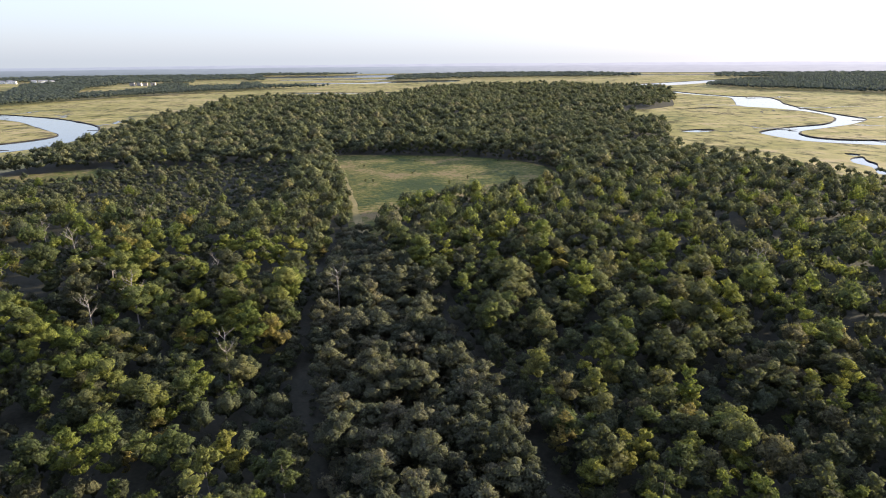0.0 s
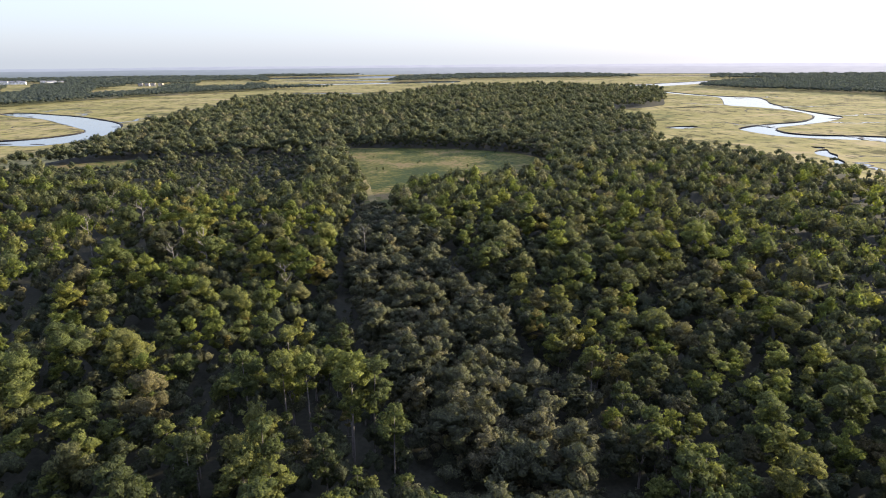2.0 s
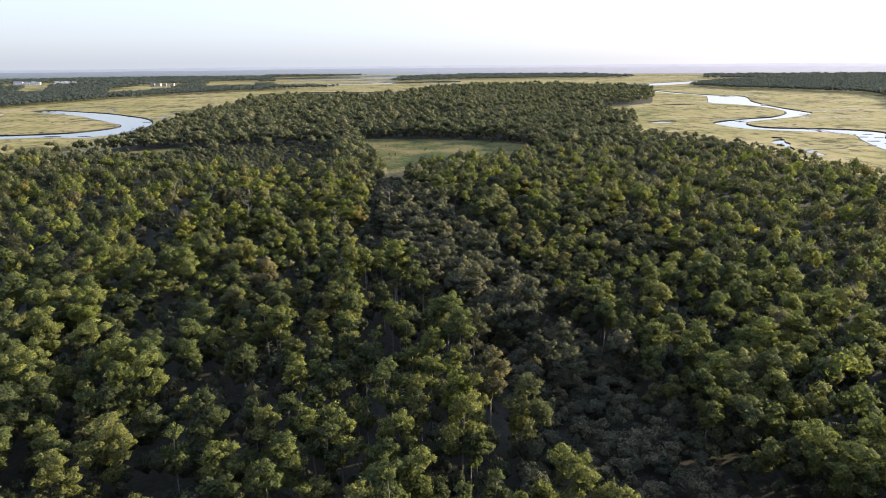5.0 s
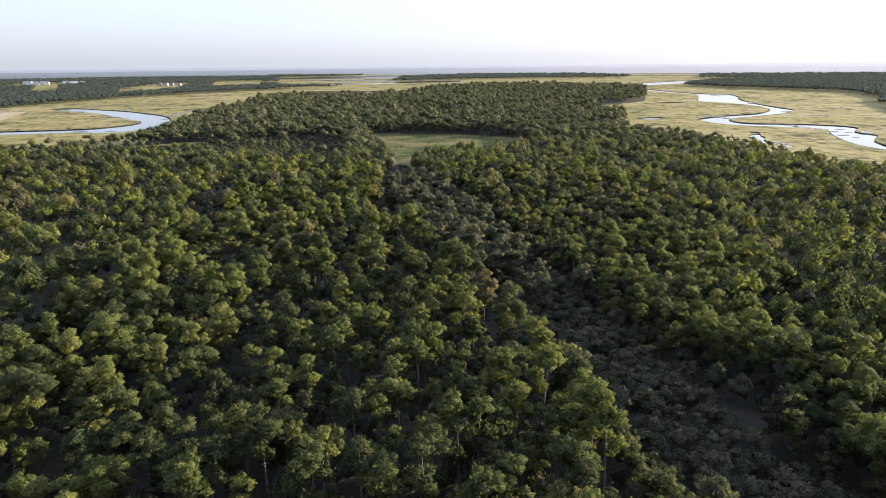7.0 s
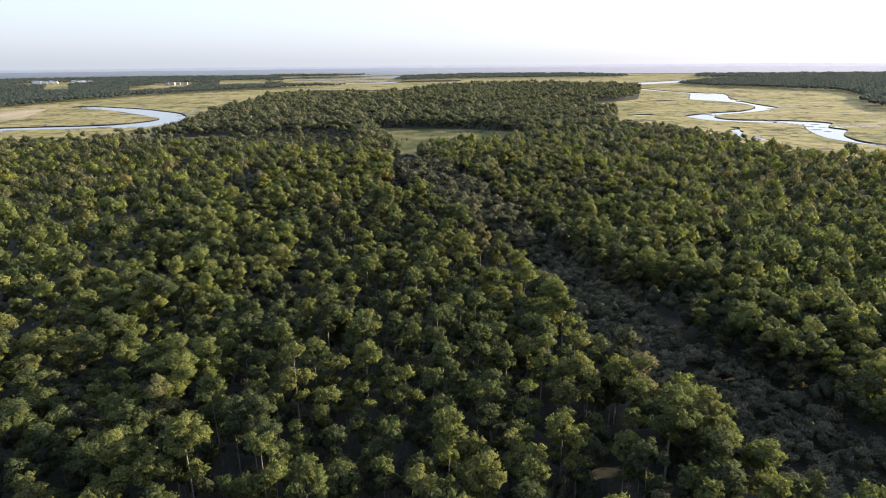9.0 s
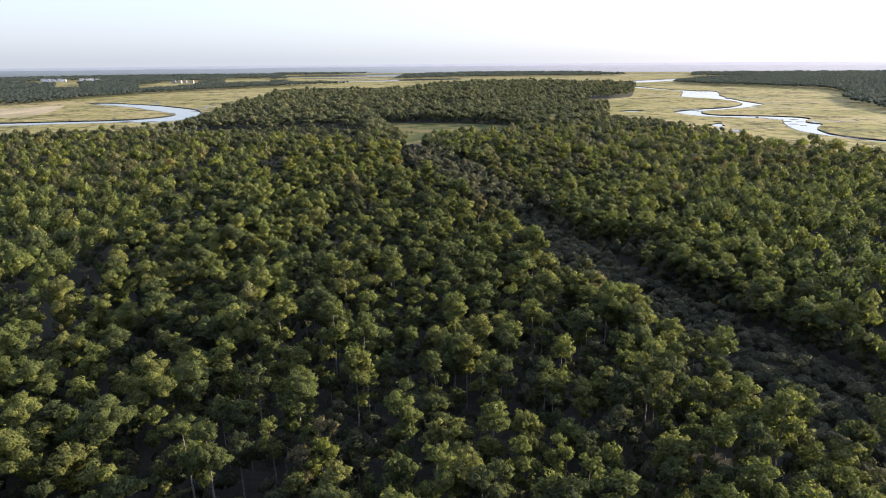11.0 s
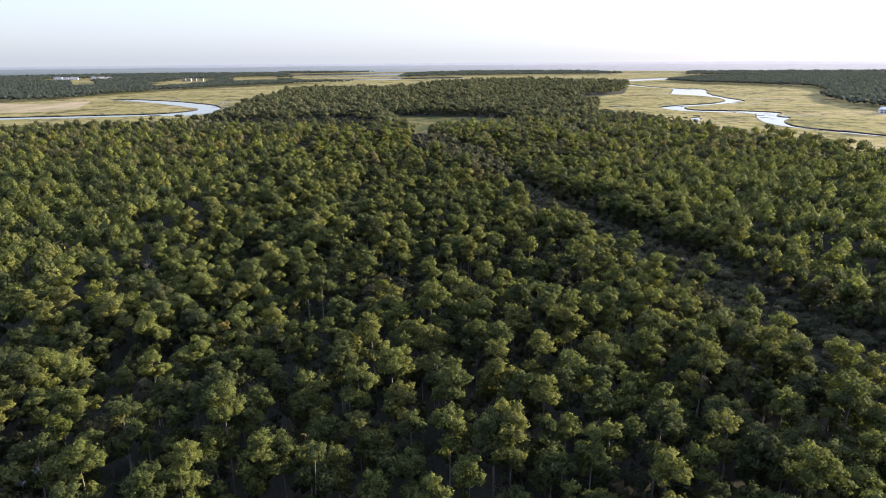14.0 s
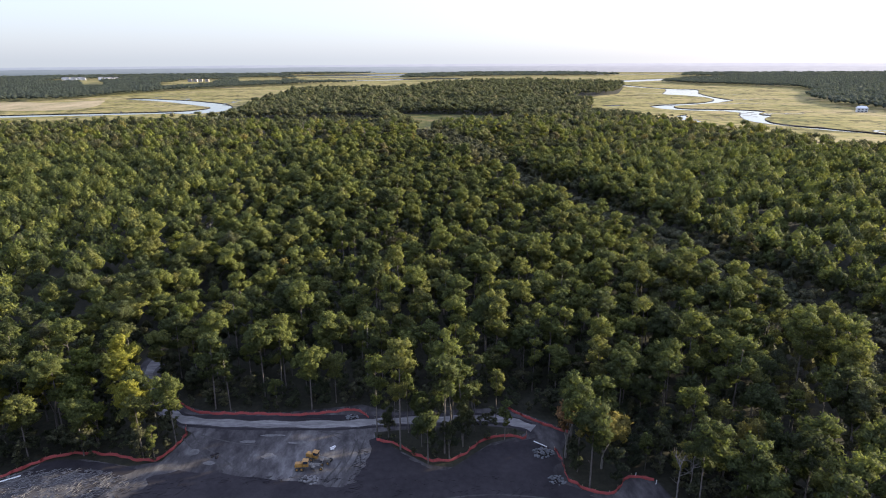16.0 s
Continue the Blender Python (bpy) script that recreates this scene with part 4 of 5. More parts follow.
for i in np.nonzero(single)[0]:
    kname = NAMES[kin[i]]
    nm, text = SINGLE_TEXT[kname]
    sm, cm = singles[kname][rng.integers(0, len(singles[kname]))]
    tree = tagged(new(nm), text, "tree", "trees of the pine wood")
    tree.matrix_basis = pose(x[i], y[i], 0.3, 0, 0, rng.uniform(0, 360)) @ Matrix.Diagonal((size[i], size[i], size[i] * rng.uniform(0.94, 1.06), 1))
    new("trunk", sm).parent = tree
    new("crown", cm).parent = tree

# ---- building site at the edge of the wood ----
ROAD = smooth([(-117.5, -316), (-116, -325), (-114, -336), (-108, -347), (-97, -357), (-90, -360), (-77, -361.5), (-65, -362), (-49, -362), (-40, -361), (-33, -360.5), (-20, -360), (-8, -359.5), (-2, -361), (4, -364.5)], 4, False)
tagged(ribbon("road", ROAD, 3.3, 0.50, GRAVEL), "pale gravel haul road along the wood edge", "road", kind="structure")
for shift in (-2.4, 2.2):
    edge = ROAD[16:].copy()
    edge[:, 1] += shift
    tagged(ribbon("road_edge", edge, 1.1, 0.475, MUD_AND_SHADE), "dark wet margin of the gravel road", "road", kind="structure")
for k, line in enumerate(([(-48, -392), (-46, -384), (-44, -377), (-43, -369)], [(-46, -392), (-44.2, -384), (-42.2, -377), (-41.2, -369)], [(-52, -392), (-49, -386), (-46, -378), (-47, -370), (-52, -366)], [(-42, -391), (-41, -384), (-41.5, -376), (-45, -368), (-54, -365.5)], [(-70, -383), (-76, -377), (-84, -371), (-88, -366)], [(-72, -384), (-78, -378), (-86, -372), (-90, -367.5)], [(-66, -372), (-75, -370.5), (-85, -367)], [(-30, -394), (-10, -391), (8, -393)])):
    tagged(ribbon("wheel_rut", smooth(line, 6, False), 0.42, 0.462 + 0.002 * k, RUT), "dark wheel rut pressed into bare earth", "track", kind="structure")


def plain(name, colour, rough=0.6, metal=0.0, scale=3.0):
    """Painted or bare surface with grime."""
    m, n, l, b = material(name)
    r = ramp(n, [(0.3, tuple(c * 0.55 for c in colour)), (0.55, colour)])
    l.new(noise_at(n, l, scale, 5), r.inputs[0])
    l.new(r.outputs[0], b.inputs["Base Color"])
    b.inputs["Roughness"].default_value, b.inputs["Metallic"].default_value = rough, metal
    return m


SILT = plain("orange_red_fabric", (0.17, 0.022, 0.018), 0.8)
STAKE = plain("wood_stake", (0.30, 0.22, 0.14), 0.9)
YELLOW = plain("yellow_paint", (0.24, 0.125, 0.025), 0.5)
STEEL = plain("worn_steel", (0.16, 0.15, 0.14), 0.5, 0.5)
RUBBER = plain("rubber", (0.025, 0.025, 0.025), 0.85)
GLASS = plain("dark_cab_glass", (0.02, 0.03, 0.05), 0.08)
ROCK = plain("pale_rubble", (0.085, 0.09, 0.095), 0.9)
WHITE = plain("white_plastic", (0.50, 0.50, 0.49), 0.5)
LOG = plain("cut_wood", (0.120, 0.114, 0.112), 0.9)


def silt_fence(line):
    """Sagging fabric strip between stakes."""
    line = np.array(line, float)
    seg = np.linalg.norm(np.diff(line, axis=0), axis=1)
    far = np.concatenate([[0], np.cumsum(seg)])
    s = np.arange(0, far[-1], 0.8)
    px, py = np.interp(s, far, line[:, 0]), np.interp(s, far, line[:, 1])
    px, py = px + 0.18 * np.sin(s * 1.9), py + 0.18 * np.cos(s * 1.3)
    top = 0.8 + 0.12 * np.sin(s * 1.1) + 0.10 * np.sin(s * 2.7 + 1)
    k = len(s)
    verts = np.concatenate([np.stack([px, py, np.full(k, 0.4)], 1), np.stack([px + 0.06 * np.sin(s * 3), py + 0.10, 0.4 + top], 1), np.stack([px, py + 0.16, 0.4 + top * 0.98], 1), np.stack([px, py + 0.07, np.full(k, 0.4)], 1)])
    tris = [q for r in range(3) for i in range(k - 1) for q in ((r * k + i, r * k + i + 1, r * k + k + i + 1), (r * k + i, r * k + k + i + 1, r * k + k + i))]
    fence = tagged(new("silt_fence"), "sagging orange-red silt fence on stakes round the earthworks", "fence", "silt fences")
    fence.location = (px[0], py[0], 0.4)
    fabric = new("fabric", mesh_from("fabric", verts - (px[0], py[0], 0.4), tris, SILT))
    fabric.parent = fence
    post = mesh_from("stake", *rod((0, 0, -0.2), (0, 0, 1.15), 0.035, 0.03, 4), STAKE)
    for i in range(0, k, 4):
        o = new("stake", post)
        o.parent = fence
        o.location = (px[i] - px[0], py[i] - py[0] + 0.22, 0)


silt_fence([(-99, -349.5), (-95, -353), (-91, -356), (-85, -357), (-74, -357), (-62, -358), (-55, -357), (-50, -356), (-46, -355), (-43, -357), (-41, -359.5)])
silt_fence([(-129, -386.5), (-124, -381), (-120, -377), (-115, -375), (-110, -375), (-103, -376), (-97, -378), (-92, -378), (-90, -373), (-89, -367), (-91, -363)])
silt_fence([(-38, -370), (-34, -371), (-31, -373), (-28, -376), (-23, -379), (-18, -378.5), (-14, -375), (-11, -371), (-8, -369), (-3, -368.2), (1, -369.5), (2, -367)])
silt_fence([(-2, -355), (2, -359), (7, -363), (13, -367)])
silt_fence([(8, -374.5), (9, -378), (9, -386), (12, -389), (15, -391), (19, -391), (22, -387), (24, -385), (30, -386.5)])


def boxy(size, at=(0, 0, 0), bevel=0.06, taper=1.0):
    """A bevelled box, narrower at its top by taper."""
    bm = bmesh.new()
    bmesh.ops.create_cube(bm, size=1)
    for v in bm.verts:
        k = taper if v.co.z > 0 else 1.0
        v.co = Vector((v.co.x * size[0] * k + at[0], v.co.y * size[1] * k + at[1], v.co.z * size[2] + at[2]))
    if bevel:
        bmesh.ops.bevel(bm, geom=bm.edges[:], offset=bevel, segments=2, affect="EDGES")
    return bm


def drum(radius, width, at, sides=16, hole=0.0):
    """A wheel-like drum lying along y, with a rounded shoulder."""
    bm = bmesh.new()
    rings = [(-width / 2, radius * 0.55), (-width / 2, radius * 0.9), (-width * 0.32, radius), (width * 0.32, radius), (width / 2, radius * 0.9), (width / 2, radius * 0.55)]
    loops = []
    for oy, rr in rings:
        loops.append([bm.verts.new((at[0] + rr * math.cos(i * 2 * math.pi / sides), at[1] + oy, at[2] + rr * math.sin(i * 2 * math.pi / sides))) for i in range(sides)])
    for a, b in zip(loops[:-1], loops[1:]):
        for i in range(sides):
            bm.faces.new((a[i], a[(i + 1) % sides], b[(i + 1) % sides], b[i]))
    bm.faces.new(loops[0][::-1])
    bm.faces.new(loops[-1])
    bmesh.ops.recalc_face_normals(bm, faces=bm.faces[:])
    return bm


def bar(a, b, thick):
    """A square beam from a to b."""
    bm = bmesh.new()
    vs, ts = rod(a, b, thick, thick * 0.8, 4)
    made = [bm.verts.new(v) for v in vs]
    for t in ts:
        bm.faces.new([made[i] for i in t])
    bm.faces.new(made[:4][::-1])
    bm.faces.new(made[4:])
    return bm


def motor_grader():
    """A yellow road grader: engine behind, cab, long frame with blade and front axle."""
    g = tagged(new("motor_grader"), "yellow motor grader parked on the bare earth", "vehicle", "parked graders")
    hood = part("engine_hood", boxy((2.6, 1.7, 1.15), (-3.0, 0, 1.75), 0.1, 0.9), YELLOW, g)
    part("grille", boxy((0.08, 1.3, 0.8), (-4.31, 0, 1.7), 0.02), STEEL, hood)
    part("exhaust", drum(0.09, 0.9, (-2.4, 0, 2.6), 8), STEEL, hood).matrix_basis = Matrix.Translation((-2.4, 0, 2.6)) @ Matrix.Rotation(math.pi / 2, 4, "X") @ Matrix.Translation((2.4, 0, -2.6))
    part("chassis", boxy((3.6, 1.0, 0.5), (-2.6, 0, 1.0), 0.05), STEEL, g)
    cab = part("cab", boxy((1.7, 1.6, 1.0), (-0.8, 0, 1.7), 0.08), YELLOW, g)
    part("window", boxy((1.6, 1.5, 0.95), (-0.8, 0, 2.6), 0.05, 0.94), GLASS, cab)
    part("roof", boxy((1.95, 1.85, 0.16), (-0.8, 0, 3.16), 0.06), YELLOW, cab)
    for sx in (-1.55, -0.05):
        for sy in (-0.74, 0.74):
            part("pillar", bar((sx, sy, 2.1), (sx, sy * 0.97, 3.1), 0.07), YELLOW, cab)
    part("frame", bar((0.0, 0, 1.75), (4.0, 0, 1.65), 0.28), STEEL, g)
    part("drawbar", bar((3.8, 0, 1.2), (1.0, 0.4, 0.75), 0.13), STEEL, g)
    part("circle", drum(0.75, 0.16, (0, 0, 0), 16), STEEL, g).matrix_basis = Matrix.Translation((1.4, 0, 0.85)) @ Matrix.Rotation(math.pi / 2, 4, "X")
    part("blade", boxy((0.16, 3.6, 0.62), (1.4, 0, 0.42), 0.04), STEEL, g).matrix_basis = Matrix.Translation((1.4, 0, 0)) @ Matrix.Rotation(0.6, 4, "Z") @ Matrix.Translation((-1.4, 0, 0))
    part("front_axle", bar((4.0, -1.0, 0.75), (4.0, 1.0, 0.75), 0.14), STEEL, g)
    part("front_post", bar((4.0, 0, 0.7), (4.0, 0, 1.8), 0.2), STEEL, g)
    for sy in (-0.5, 0.5):
        part("cylinder", bar((0.9, sy, 2.2), (1.3, sy * 1.2, 0.9), 0.07), STEEL, g)
    for wx in (-3.6, -2.05, 4.0):
        for sy in (-1.05, 1.05):
            w = part("wheel", drum(0.66, 0.42, (wx, sy, 0.66)), RUBBER, g)
            part("rim", drum(0.36, 0.46, (wx, sy, 0.66), 12), YELLOW, w)
    return g


for px, py, rx, ry in ((-78.7, -378.9, 1.6, 0.8), (-64.7, -376.3, 2.0, 1.1), (-71.6, -370.0, 2.4, 0.6), (-84.5, -374.5, 1.3, 1.4), (-58.0, -370.5, 3.0, 0.5), (-66.0, -367.2, 3.4, 0.5)):
    q = np.linspace(0, 2 * math.pi, 20, endpoint=False)
    edge = [(px + rx * math.cos(a) * (1 + 0.5 * noise.noise((math.cos(a) * 2, px, 3))), py + ry * math.sin(a) * (1 + 0.6 * noise.noise((math.sin(a) * 3, a, py)))) for a in q]
    tagged(sheet("pale_scrape", edge, 0.478, SCRAPE), "pale scraped patch of dry sand on graded earth", "ground", kind="structure")


grader = motor_grader()
grader.scale = (0.76, 0.76, 0.82)
grader.location, grader.rotation_euler = (-53.4, -381.4, 0.45), (0, 0, radians(3))
copy_thing(grader, pose(-51.6, -378.2, 0.45, 0, 0, -18))


def mound(r, centre, radius, height, n, mat, name, label, category):
    """A heap of broken chunks, one mesh."""
    bits = []
    for i in range(n):
        d, q = radius * math.sqrt(r.uniform(0, 1)), r.uniform(0, 6.28)
        s = r.uniform(0.15, 0.5)
        z = height * (1 - (d / radius) ** 1.5) * r.uniform(0.3, 1)
        bits.append((ICO * s * r.uniform(0.6, 1.3, (12, 1)) * (1, r.uniform(0.4, 1.0), 0.6) + (math.cos(q) * d, math.sin(q) * d * 0.8, z + s * 0.2), ICO_T))
    ob = new(name, mesh_from(name, *join(bits), mat, flat=True))
    ob.location = (*centre, 0.42)
    tagged(ob, label, category)


mr = np.random.default_rng(21)
mound(mr, (5.0, -375.5), 2.8, 1.0, 70, ROCK, "rubble_heap", "low heap of pale grey broken rock", "rubble")
mound(mr, (6.5, -386), 2.2, 0.8, 46, ROCK, "rubble_heap", "small pale rubble heap by the fence", "rubble")
mound(mr, (-52.5, -385.6), 2.2, 0.7, 44, LOG, "debris_heap", "low heap of grey wood debris near the graders", "debris")
mound(mr, (-49, -373), 1.0, 0.4, 16, WHITE, "sand_bag_pile", "small pile of white bags on bare earth", "bags")
mound(mr, (-46, -358.6), 1.6, 0.7, 30, ROCK, "rubble_heap", "pale rubble beside the gravel road", "rubble")
mound(mr, (-78, -376), 1.2, 0.4, 20, MUD_AND_SHADE, "spoil_heap", "small dark clod heap on graded earth", "earth heap")


def churned(cx, cy, rx, ry, n, name, label, mat):
    """Ploughed-up clods, roots and slash over a patch of ground."""
    bits = []
    for i in range(n):
        q, d = mr.uniform(0, 6.28), math.sqrt(mr.uniform(0, 1))
        px, py = cx + rx * d * math.cos(q), cy + ry * d * math.sin(q)
        l, a = mr.uniform(0.2, 0.9), mr.normal(0.25, 0.5)
        dx, dy = math.cos(a) * l, math.sin(a) * l
        bits.append(rod((px - dx, py - dy, 0.5), (px + dx, py + dy, 0.5 + mr.uniform(0, 0.35)), mr.uniform(0.03, 0.10), mr.uniform(0.015, 0.05), 4))
    tagged(new(name, mesh_from(name, *join(bits), mat, flat=True)), label, "debris", kind="stuff")


churned(-112, -387, 17, 6, 760, "slash", "pale splintered wood slash strewn over dark soil", LOG)
churned(-95, -389, 16, 5, 150, "clods", "dark churned clods of wet soil", MUD_AND_SHADE)
churned(-41, -382, 2.2, 9, 60, "clods", "dark churned clods of wet soil", MUD_AND_SHADE)
churned(-62, -385.5, 22, 1.3, 90, "clods", "dark churned clods of wet soil", MUD_AND_SHADE)
churned(-20, -389, 26, 5, 120, "clods", "dark churned clods of wet soil", MUD_AND_SHADE)

def ragged(points, amount=1.0):
    """A smooth outline made uneven."""
    p = smooth(points, 10)
    mid = p.mean(0)
    k = np.array([1 + amount * (0.16 * noise.noise((a * 0.35, b * 0.35, 1)) + 0.10 * noise.noise((a * 1.1, b * 1.1, 2))) for a, b in p])
    return mid + (p - mid) * k[:, None]


for plan, z in ((ragged([(-37.4, -368.5), (-33, -373), (-27, -379), (-20, -382), (-12, -375), (-7, -371.5), (2, -370.5), (7.5, -374), (6.8, -385), (13, -393), (-15, -399), (-44, -394), (-41, -383)], 0.8), 0.47), (ragged([(-118, -377.5), (-106, -378.5), (-97, -381), (-99, -384), (-112, -382), (-122, -383)]), 0.48), (ragged([(-88, -383), (-60, -385.5), (-40, -391), (-60, -400), (-90, -398)]), 0.48), (ragged([(-86, -358.8), (-60, -359.3), (-43, -358.9), (-44, -357.4), (-70, -357.8), (-88, -357.2)], 0.3), 0.47)):
    tagged(sheet("mud_patch", plan, z, MUD_AND_SHADE), "dark wet mud patch in the graded earth", "ground", kind="structure")


def pipe(a, b, radius):
    p = new("drain_pipe", mesh_from("drain_pipe", *rod(a, b, radius, radius, 10), WHITE))
    tagged(p, "white plastic drain pipe lying on soil", "pipe")


pipe((-131, -389, 0.62), (-122.5, -383.6, 0.62), 0.16)
pipe((3.2, -370.5, 0.6), (6.2, -373.0, 0.6), 0.12)
for px, py in ((25.5, -384.8), (29.5, -387.6)):
    post = new("marker_post", mesh_from("marker_post", *rod((px, py, 0.3), (px + 0.1, py, 1.6), 0.10, 0.08, 6), WHITE))
    tagged(post, "short white marker post beside the fence", "post")


# ---- dead trees and single trees of note ----
def snag(seed):
    """A dead tree: pale trunk with bare forked limbs. Returns one trunk array and one limb array."""
    r = np.random.default_rng(seed)
    h = r.uniform(16, 21)
    trunk = [rod((0, 0, -0.3), (0.2, 0.1, h * 0.5), 0.3, 0.2, 6), rod((0.2, 0.1, h * 0.5), (0.5, -0.2, h * 0.95), 0.2, 0.05, 5)]
    limbs = []
    for i in range(9):
        z = h * r.uniform(0.45, 0.9)
        q, l = i * 2.4 + r.uniform(-0.4, 0.4), r.uniform(1.8, 4.2)
        a = np.array((0.3, 0, z))
        b = a + (math.cos(q) * l * 0.6, math.sin(q) * l * 0.6, l * 0.5)
        limbs.append(rod(a, b, 0.12, 0.07, 4))
        for k in range(3):
            e = b + r.normal(0, 0.8, 3) + (math.cos(q) * l * 0.3, math.sin(q) * l * 0.3, l * 0.5)
            limbs.append(rod(b, e, 0.07, 0.025, 3))
    return join(trunk), join(limbs)


SNAG_PLACES = [(-119, 192), (-64, 164), (-202, 300), (-129, 226), (-168, 269), (121, 226), (-91, 235), (-160, 328), (-39, 214), (-180, 235), (-138, -208), (36, -391), (31, -396), (-110, 205), (-150, 250)]
SNAGS = []
for i in range(4):
    tr, lb = snag(40 + i)
    SNAGS.append((mesh_from("trunk", *tr, DEAD), mesh_from("bare_crown", *lb, DEAD)))
for i, (px, py) in enumerate(SNAG_PLACES):
    tree = tagged(new("dead_tree"), "bare pale grey dead tree among green crowns", "tree", "dead trees")
    k = rng.uniform(0.95, 1.2) * (0.62 if py < -380 else 1)
    tree.matrix_basis = pose(px, py, 0.3, 0, 0, rng.uniform(0, 360)) @ Matrix.Diagonal((k, k, k, 1))
    new("trunk", SNAGS[i % 4][0]).parent = tree
    new("bare_crown", SNAGS[i % 4][1]).parent = tree

def landmark(kname, px, py, tall, wide, which=0):
    """One tree of note, scaled to its height and spread."""
    stem, crown = TEMPLATES[kname, 0][which]
    k = tall / crown[0][:, 2].max()
    w = wide / np.abs(crown[0][:, :2]).max()
    tree = tagged(new(SINGLE_TEXT[kname][0]), SINGLE_TEXT[kname][1], "tree", "trees of the pine wood")
    tree.matrix_basis = pose(px, py, 0.3, 0, 0, 70 * which) @ Matrix.Diagonal((w, w, k, 1))
    new("trunk", singles[kname][which][0]).parent = tree
    new("crown", singles[kname][which][1]).parent = tree


for i, (kname, px, py, tall, wide) in enumerate(LANDMARKS):
    landmark(kname, px, py, tall, wide, i % 7)

GREAT_TEXT = {"lime": ("gum_tree", "tall full broad-leaved tree, sunlight painted into its yellow-green leaves", SUNLIT_GUM), "gum": ("gum_tree", "full green broad-leaved tree beside the silt fence", GUM), "olive": ("oak_tree", "spreading olive-yellow oak with forked pale limbs", OLIVE), "rust": ("oak_tree", "small oak with rust-brown dying leaves", RUST), "pine": ("pine_tree", "full dark green tree behind the spreading oak", PINE)}


def great_tree(kind, px, py, tall, base, R, lobes, seed):
    """A full tree with a crown of many lobes on a forked trunk."""
    r = np.random.default_rng(seed)
    name, text, leaves = GREAT_TEXT[kind]
    crown, tips = lobed(r, tall, base, R, lobes, 8, 1.15, 12, 0.5, (0, 0), 1, 0, 0.74)
    fork = base * 0.62
    stem = [rod((0, 0, -0.3), (0.15, 0.1, fork), 0.34, 0.24, 7)]
    for k in range(4):
        q = k * 1.6 + r.uniform(-0.3, 0.3)
        knee = np.array([math.cos(q) * R * 0.3, math.sin(q) * R * 0.3, fork + (tall - fork) * 0.3])
        stem.append(rod((0.15, 0.1, fork - 0.2), knee, 0.18, 0.10, 5))
        stem += [rod(knee, c, 0.09, 0.03, 4) for c in tips[k::4]]
    tree = tagged(new(name), text, "tree", "trees of the pine wood")
    tree.matrix_basis = pose(px, py, 0.3)
    new("trunk", mesh_from("trunk", *join(stem), DEAD if kind in ("olive", "rust") else BARK)).parent = tree
    new("crown", mesh_from("crown", *crown, leaves, np.full(len(crown[0]), r.uniform(0, 1)))).parent = tree


for i, spot in enumerate(GREAT):
    great_tree(*spot, 300 + i)

# ---- far buildings ----
BEIGE = plain("beige_plaster", (0.40, 0.36, 0.31), 0.8, 0.0, 0.2)
PALE = plain("white_wall", (0.80, 0.78, 0.74), 0.7, 0.0, 0.2)
SLATE = plain("grey_roof", (0.14, 0.14, 0.15), 0.8, 0.0, 0.3)
PANE = plain("window_glass", (0.03, 0.04, 0.05), 0.1)


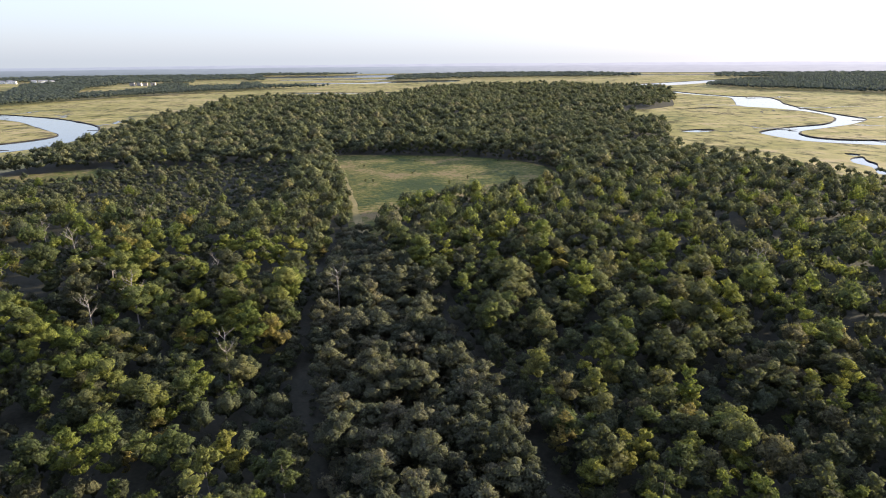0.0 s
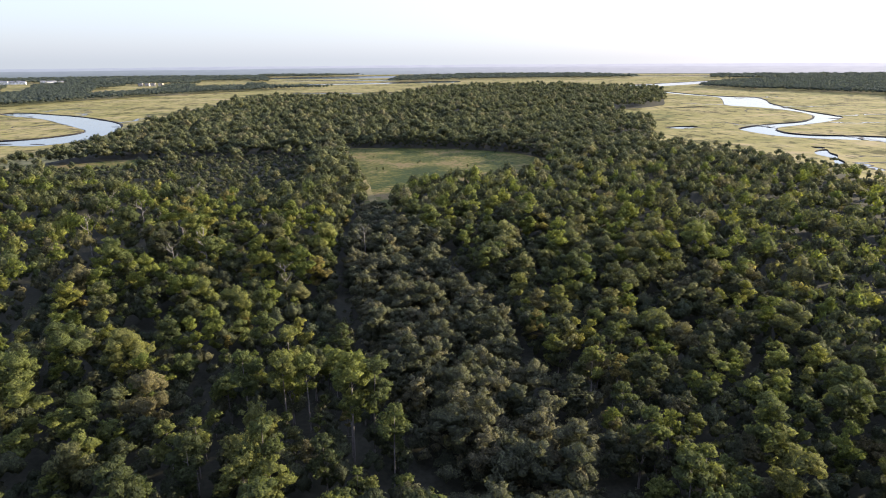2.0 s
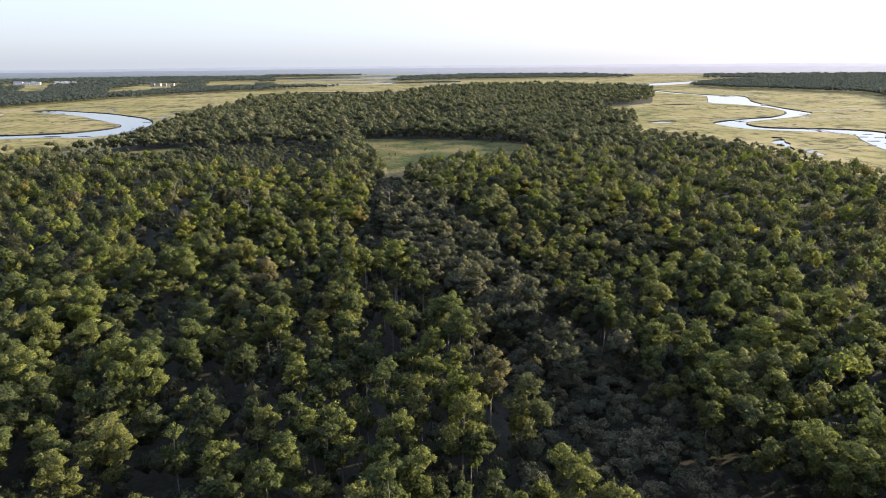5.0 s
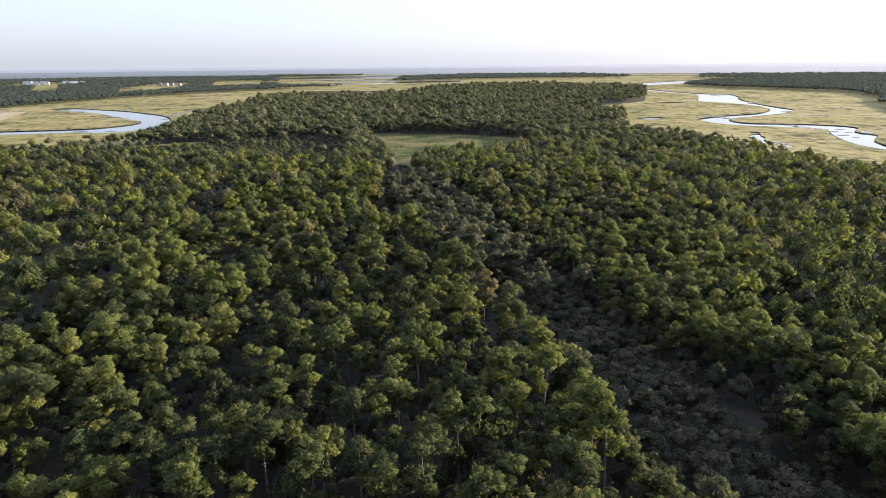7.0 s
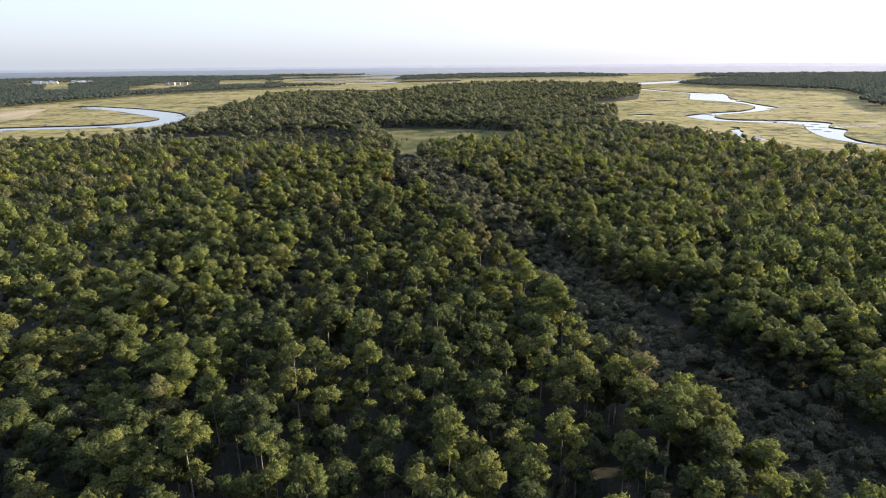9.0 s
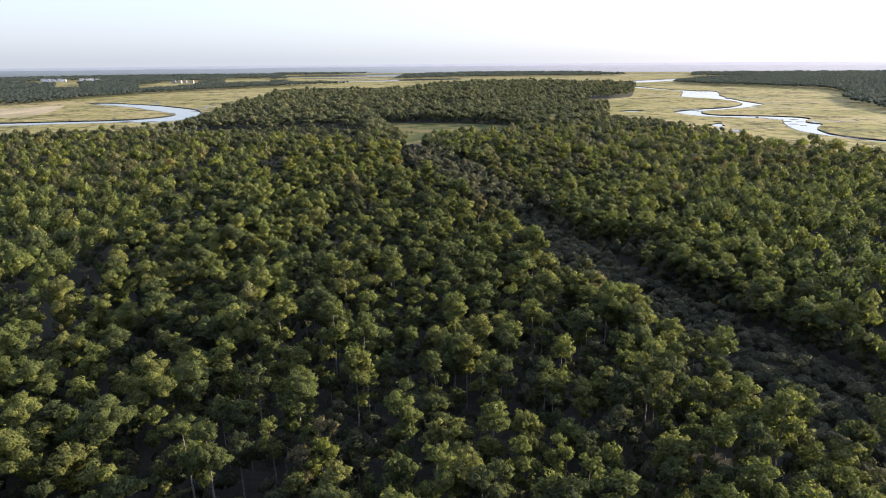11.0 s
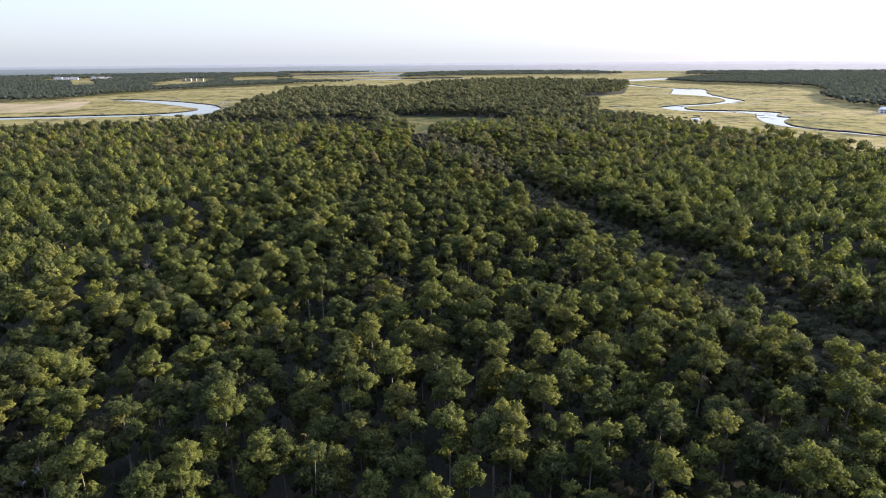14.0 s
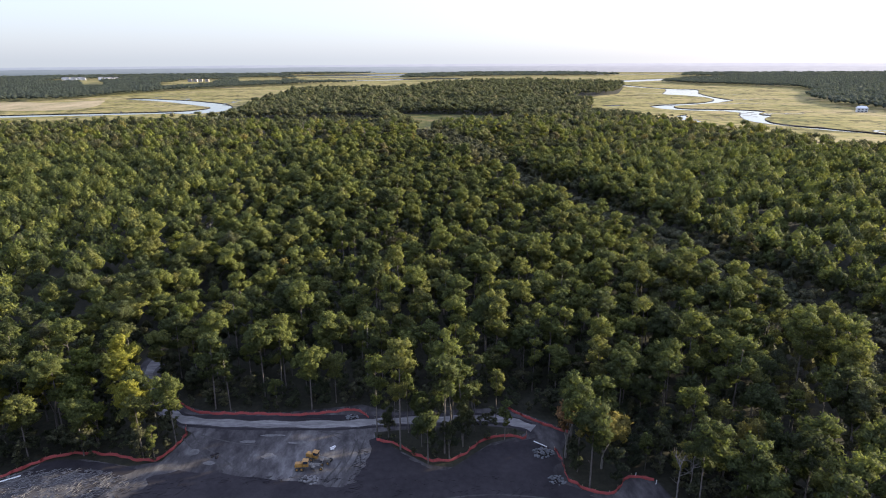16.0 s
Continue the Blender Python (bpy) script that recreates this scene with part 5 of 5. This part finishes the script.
def house(name, label, category, w, d, h, floors, bays, wall_mat, gable, group="", roof_mat=None):
    """A building with storeys of windows and a gabled or flat roof, base at z 0."""
    b = tagged(new(name), label, category, group)
    wall = part("wall", boxy((w, d, h), (0, 0, h / 2), 0.1), wall_mat, b)
    bm = bmesh.new()
    if gable:
        pts = [(-w / 2 - 0.6, -d / 2 - 0.6, h), (w / 2 + 0.6, -d / 2 - 0.6, h), (w / 2 + 0.6, d / 2 + 0.6, h), (-w / 2 - 0.6, d / 2 + 0.6, h), (-w / 2 + d * 0.2, 0, h + gable), (w / 2 - d * 0.2, 0, h + gable)]
        v = [bm.verts.new(q) for q in pts]
        for f in ((0, 1, 5, 4), (2, 3, 4, 5), (1, 2, 5), (3, 0, 4), (3, 2, 1, 0)):
            bm.faces.new([v[i] for i in f])
        part("roof", bm, roof_mat or SLATE, b)
    else:
        bm.free()
        part("roof", boxy((w + 0.8, d + 0.8, 0.8), (0, 0, h + 0.4), 0.1), SLATE, b)
    for f in range(floors):
        for k in range(bays):
            z, px = h * (f + 0.5) / floors, w * ((k + 0.5) / bays - 0.5)
            win = part("window", boxy((w / bays * 0.5, 0.2, h / floors * 0.5), (px, -d / 2 - 0.06, z), 0), PANE, b)
            part("sill", boxy((w / bays * 0.6, 0.35, 0.15), (px, -d / 2 - 0.12, z - h / floors * 0.28), 0), wall_mat, win)
    return b


flats = house("apartment_building", "pale beige three-storey apartment block above far trees", "building", 17, 12, 11, 3, 4, BEIGE, 0, "far apartment blocks")
flats.matrix_basis = pose(-1220, 2515, 0)
for i, (px, py) in enumerate(((-1196, 2522), (-1168, 2512), (-1142, 2524))):
    copy_thing(flats, pose(px, py, 0, 0, 0, 4 * i))
hall = house("apartment_building", "white waterfront apartment block among far woods", "building", 22, 14, 12, 4, 5, PALE, 4, "far white buildings")
hall.matrix_basis = pose(-2020, 2862, 0, 0, 0, 10)
for i, px in enumerate((-1994, -1968, -1940, -1913, -1826, -1800, -1772, -1745)):
    copy_thing(hall, pose(px, 2852 + 7 * (i % 3), -1.5 * (i % 2), 0, 0, 6 + 5 * i))
home = house("shore_house", "white house with pale roof under shore trees", "house", 17, 11, 7, 2, 3, WHITE, 4, roof_mat=WHITE)
home.matrix_basis = pose(741, 634, 0, 0, 0, -20)
barn = house("barn", "low shed with pale metal roof among the trees", "house", 18, 11, 7, 1, 3, PALE, 3, roof_mat=WHITE)
barn.matrix_basis = pose(-326, 776, 0.3, 0, 0, 15)

# ---- scattered bushes and young trees in the meadow ----
fr = np.random.default_rng(5)
for i in range(26):
    px, py = fr.uniform(-100, 90), fr.uniform(420, 622)
    if inside(FIELD_PLAN, np.array([px]), np.array([py]))[0]:
        stem, crown = TEMPLATES["shrub", 1][i % 6]
        k = fr.uniform(0.2, 0.75)
        tree = tagged(new("bush"), "small dark bush standing in the open meadow", "bush", "bushes in the meadow")
        tree.matrix_basis = pose(px, py, 0.4, 0, 0, fr.uniform(0, 360)) @ Matrix.Diagonal((k, k, k, 1))
        new("stem", mesh_from("stem", *stem, BARK)).parent = tree
        new("crown", mesh_from("crown", *crown, OAK)).parent = tree
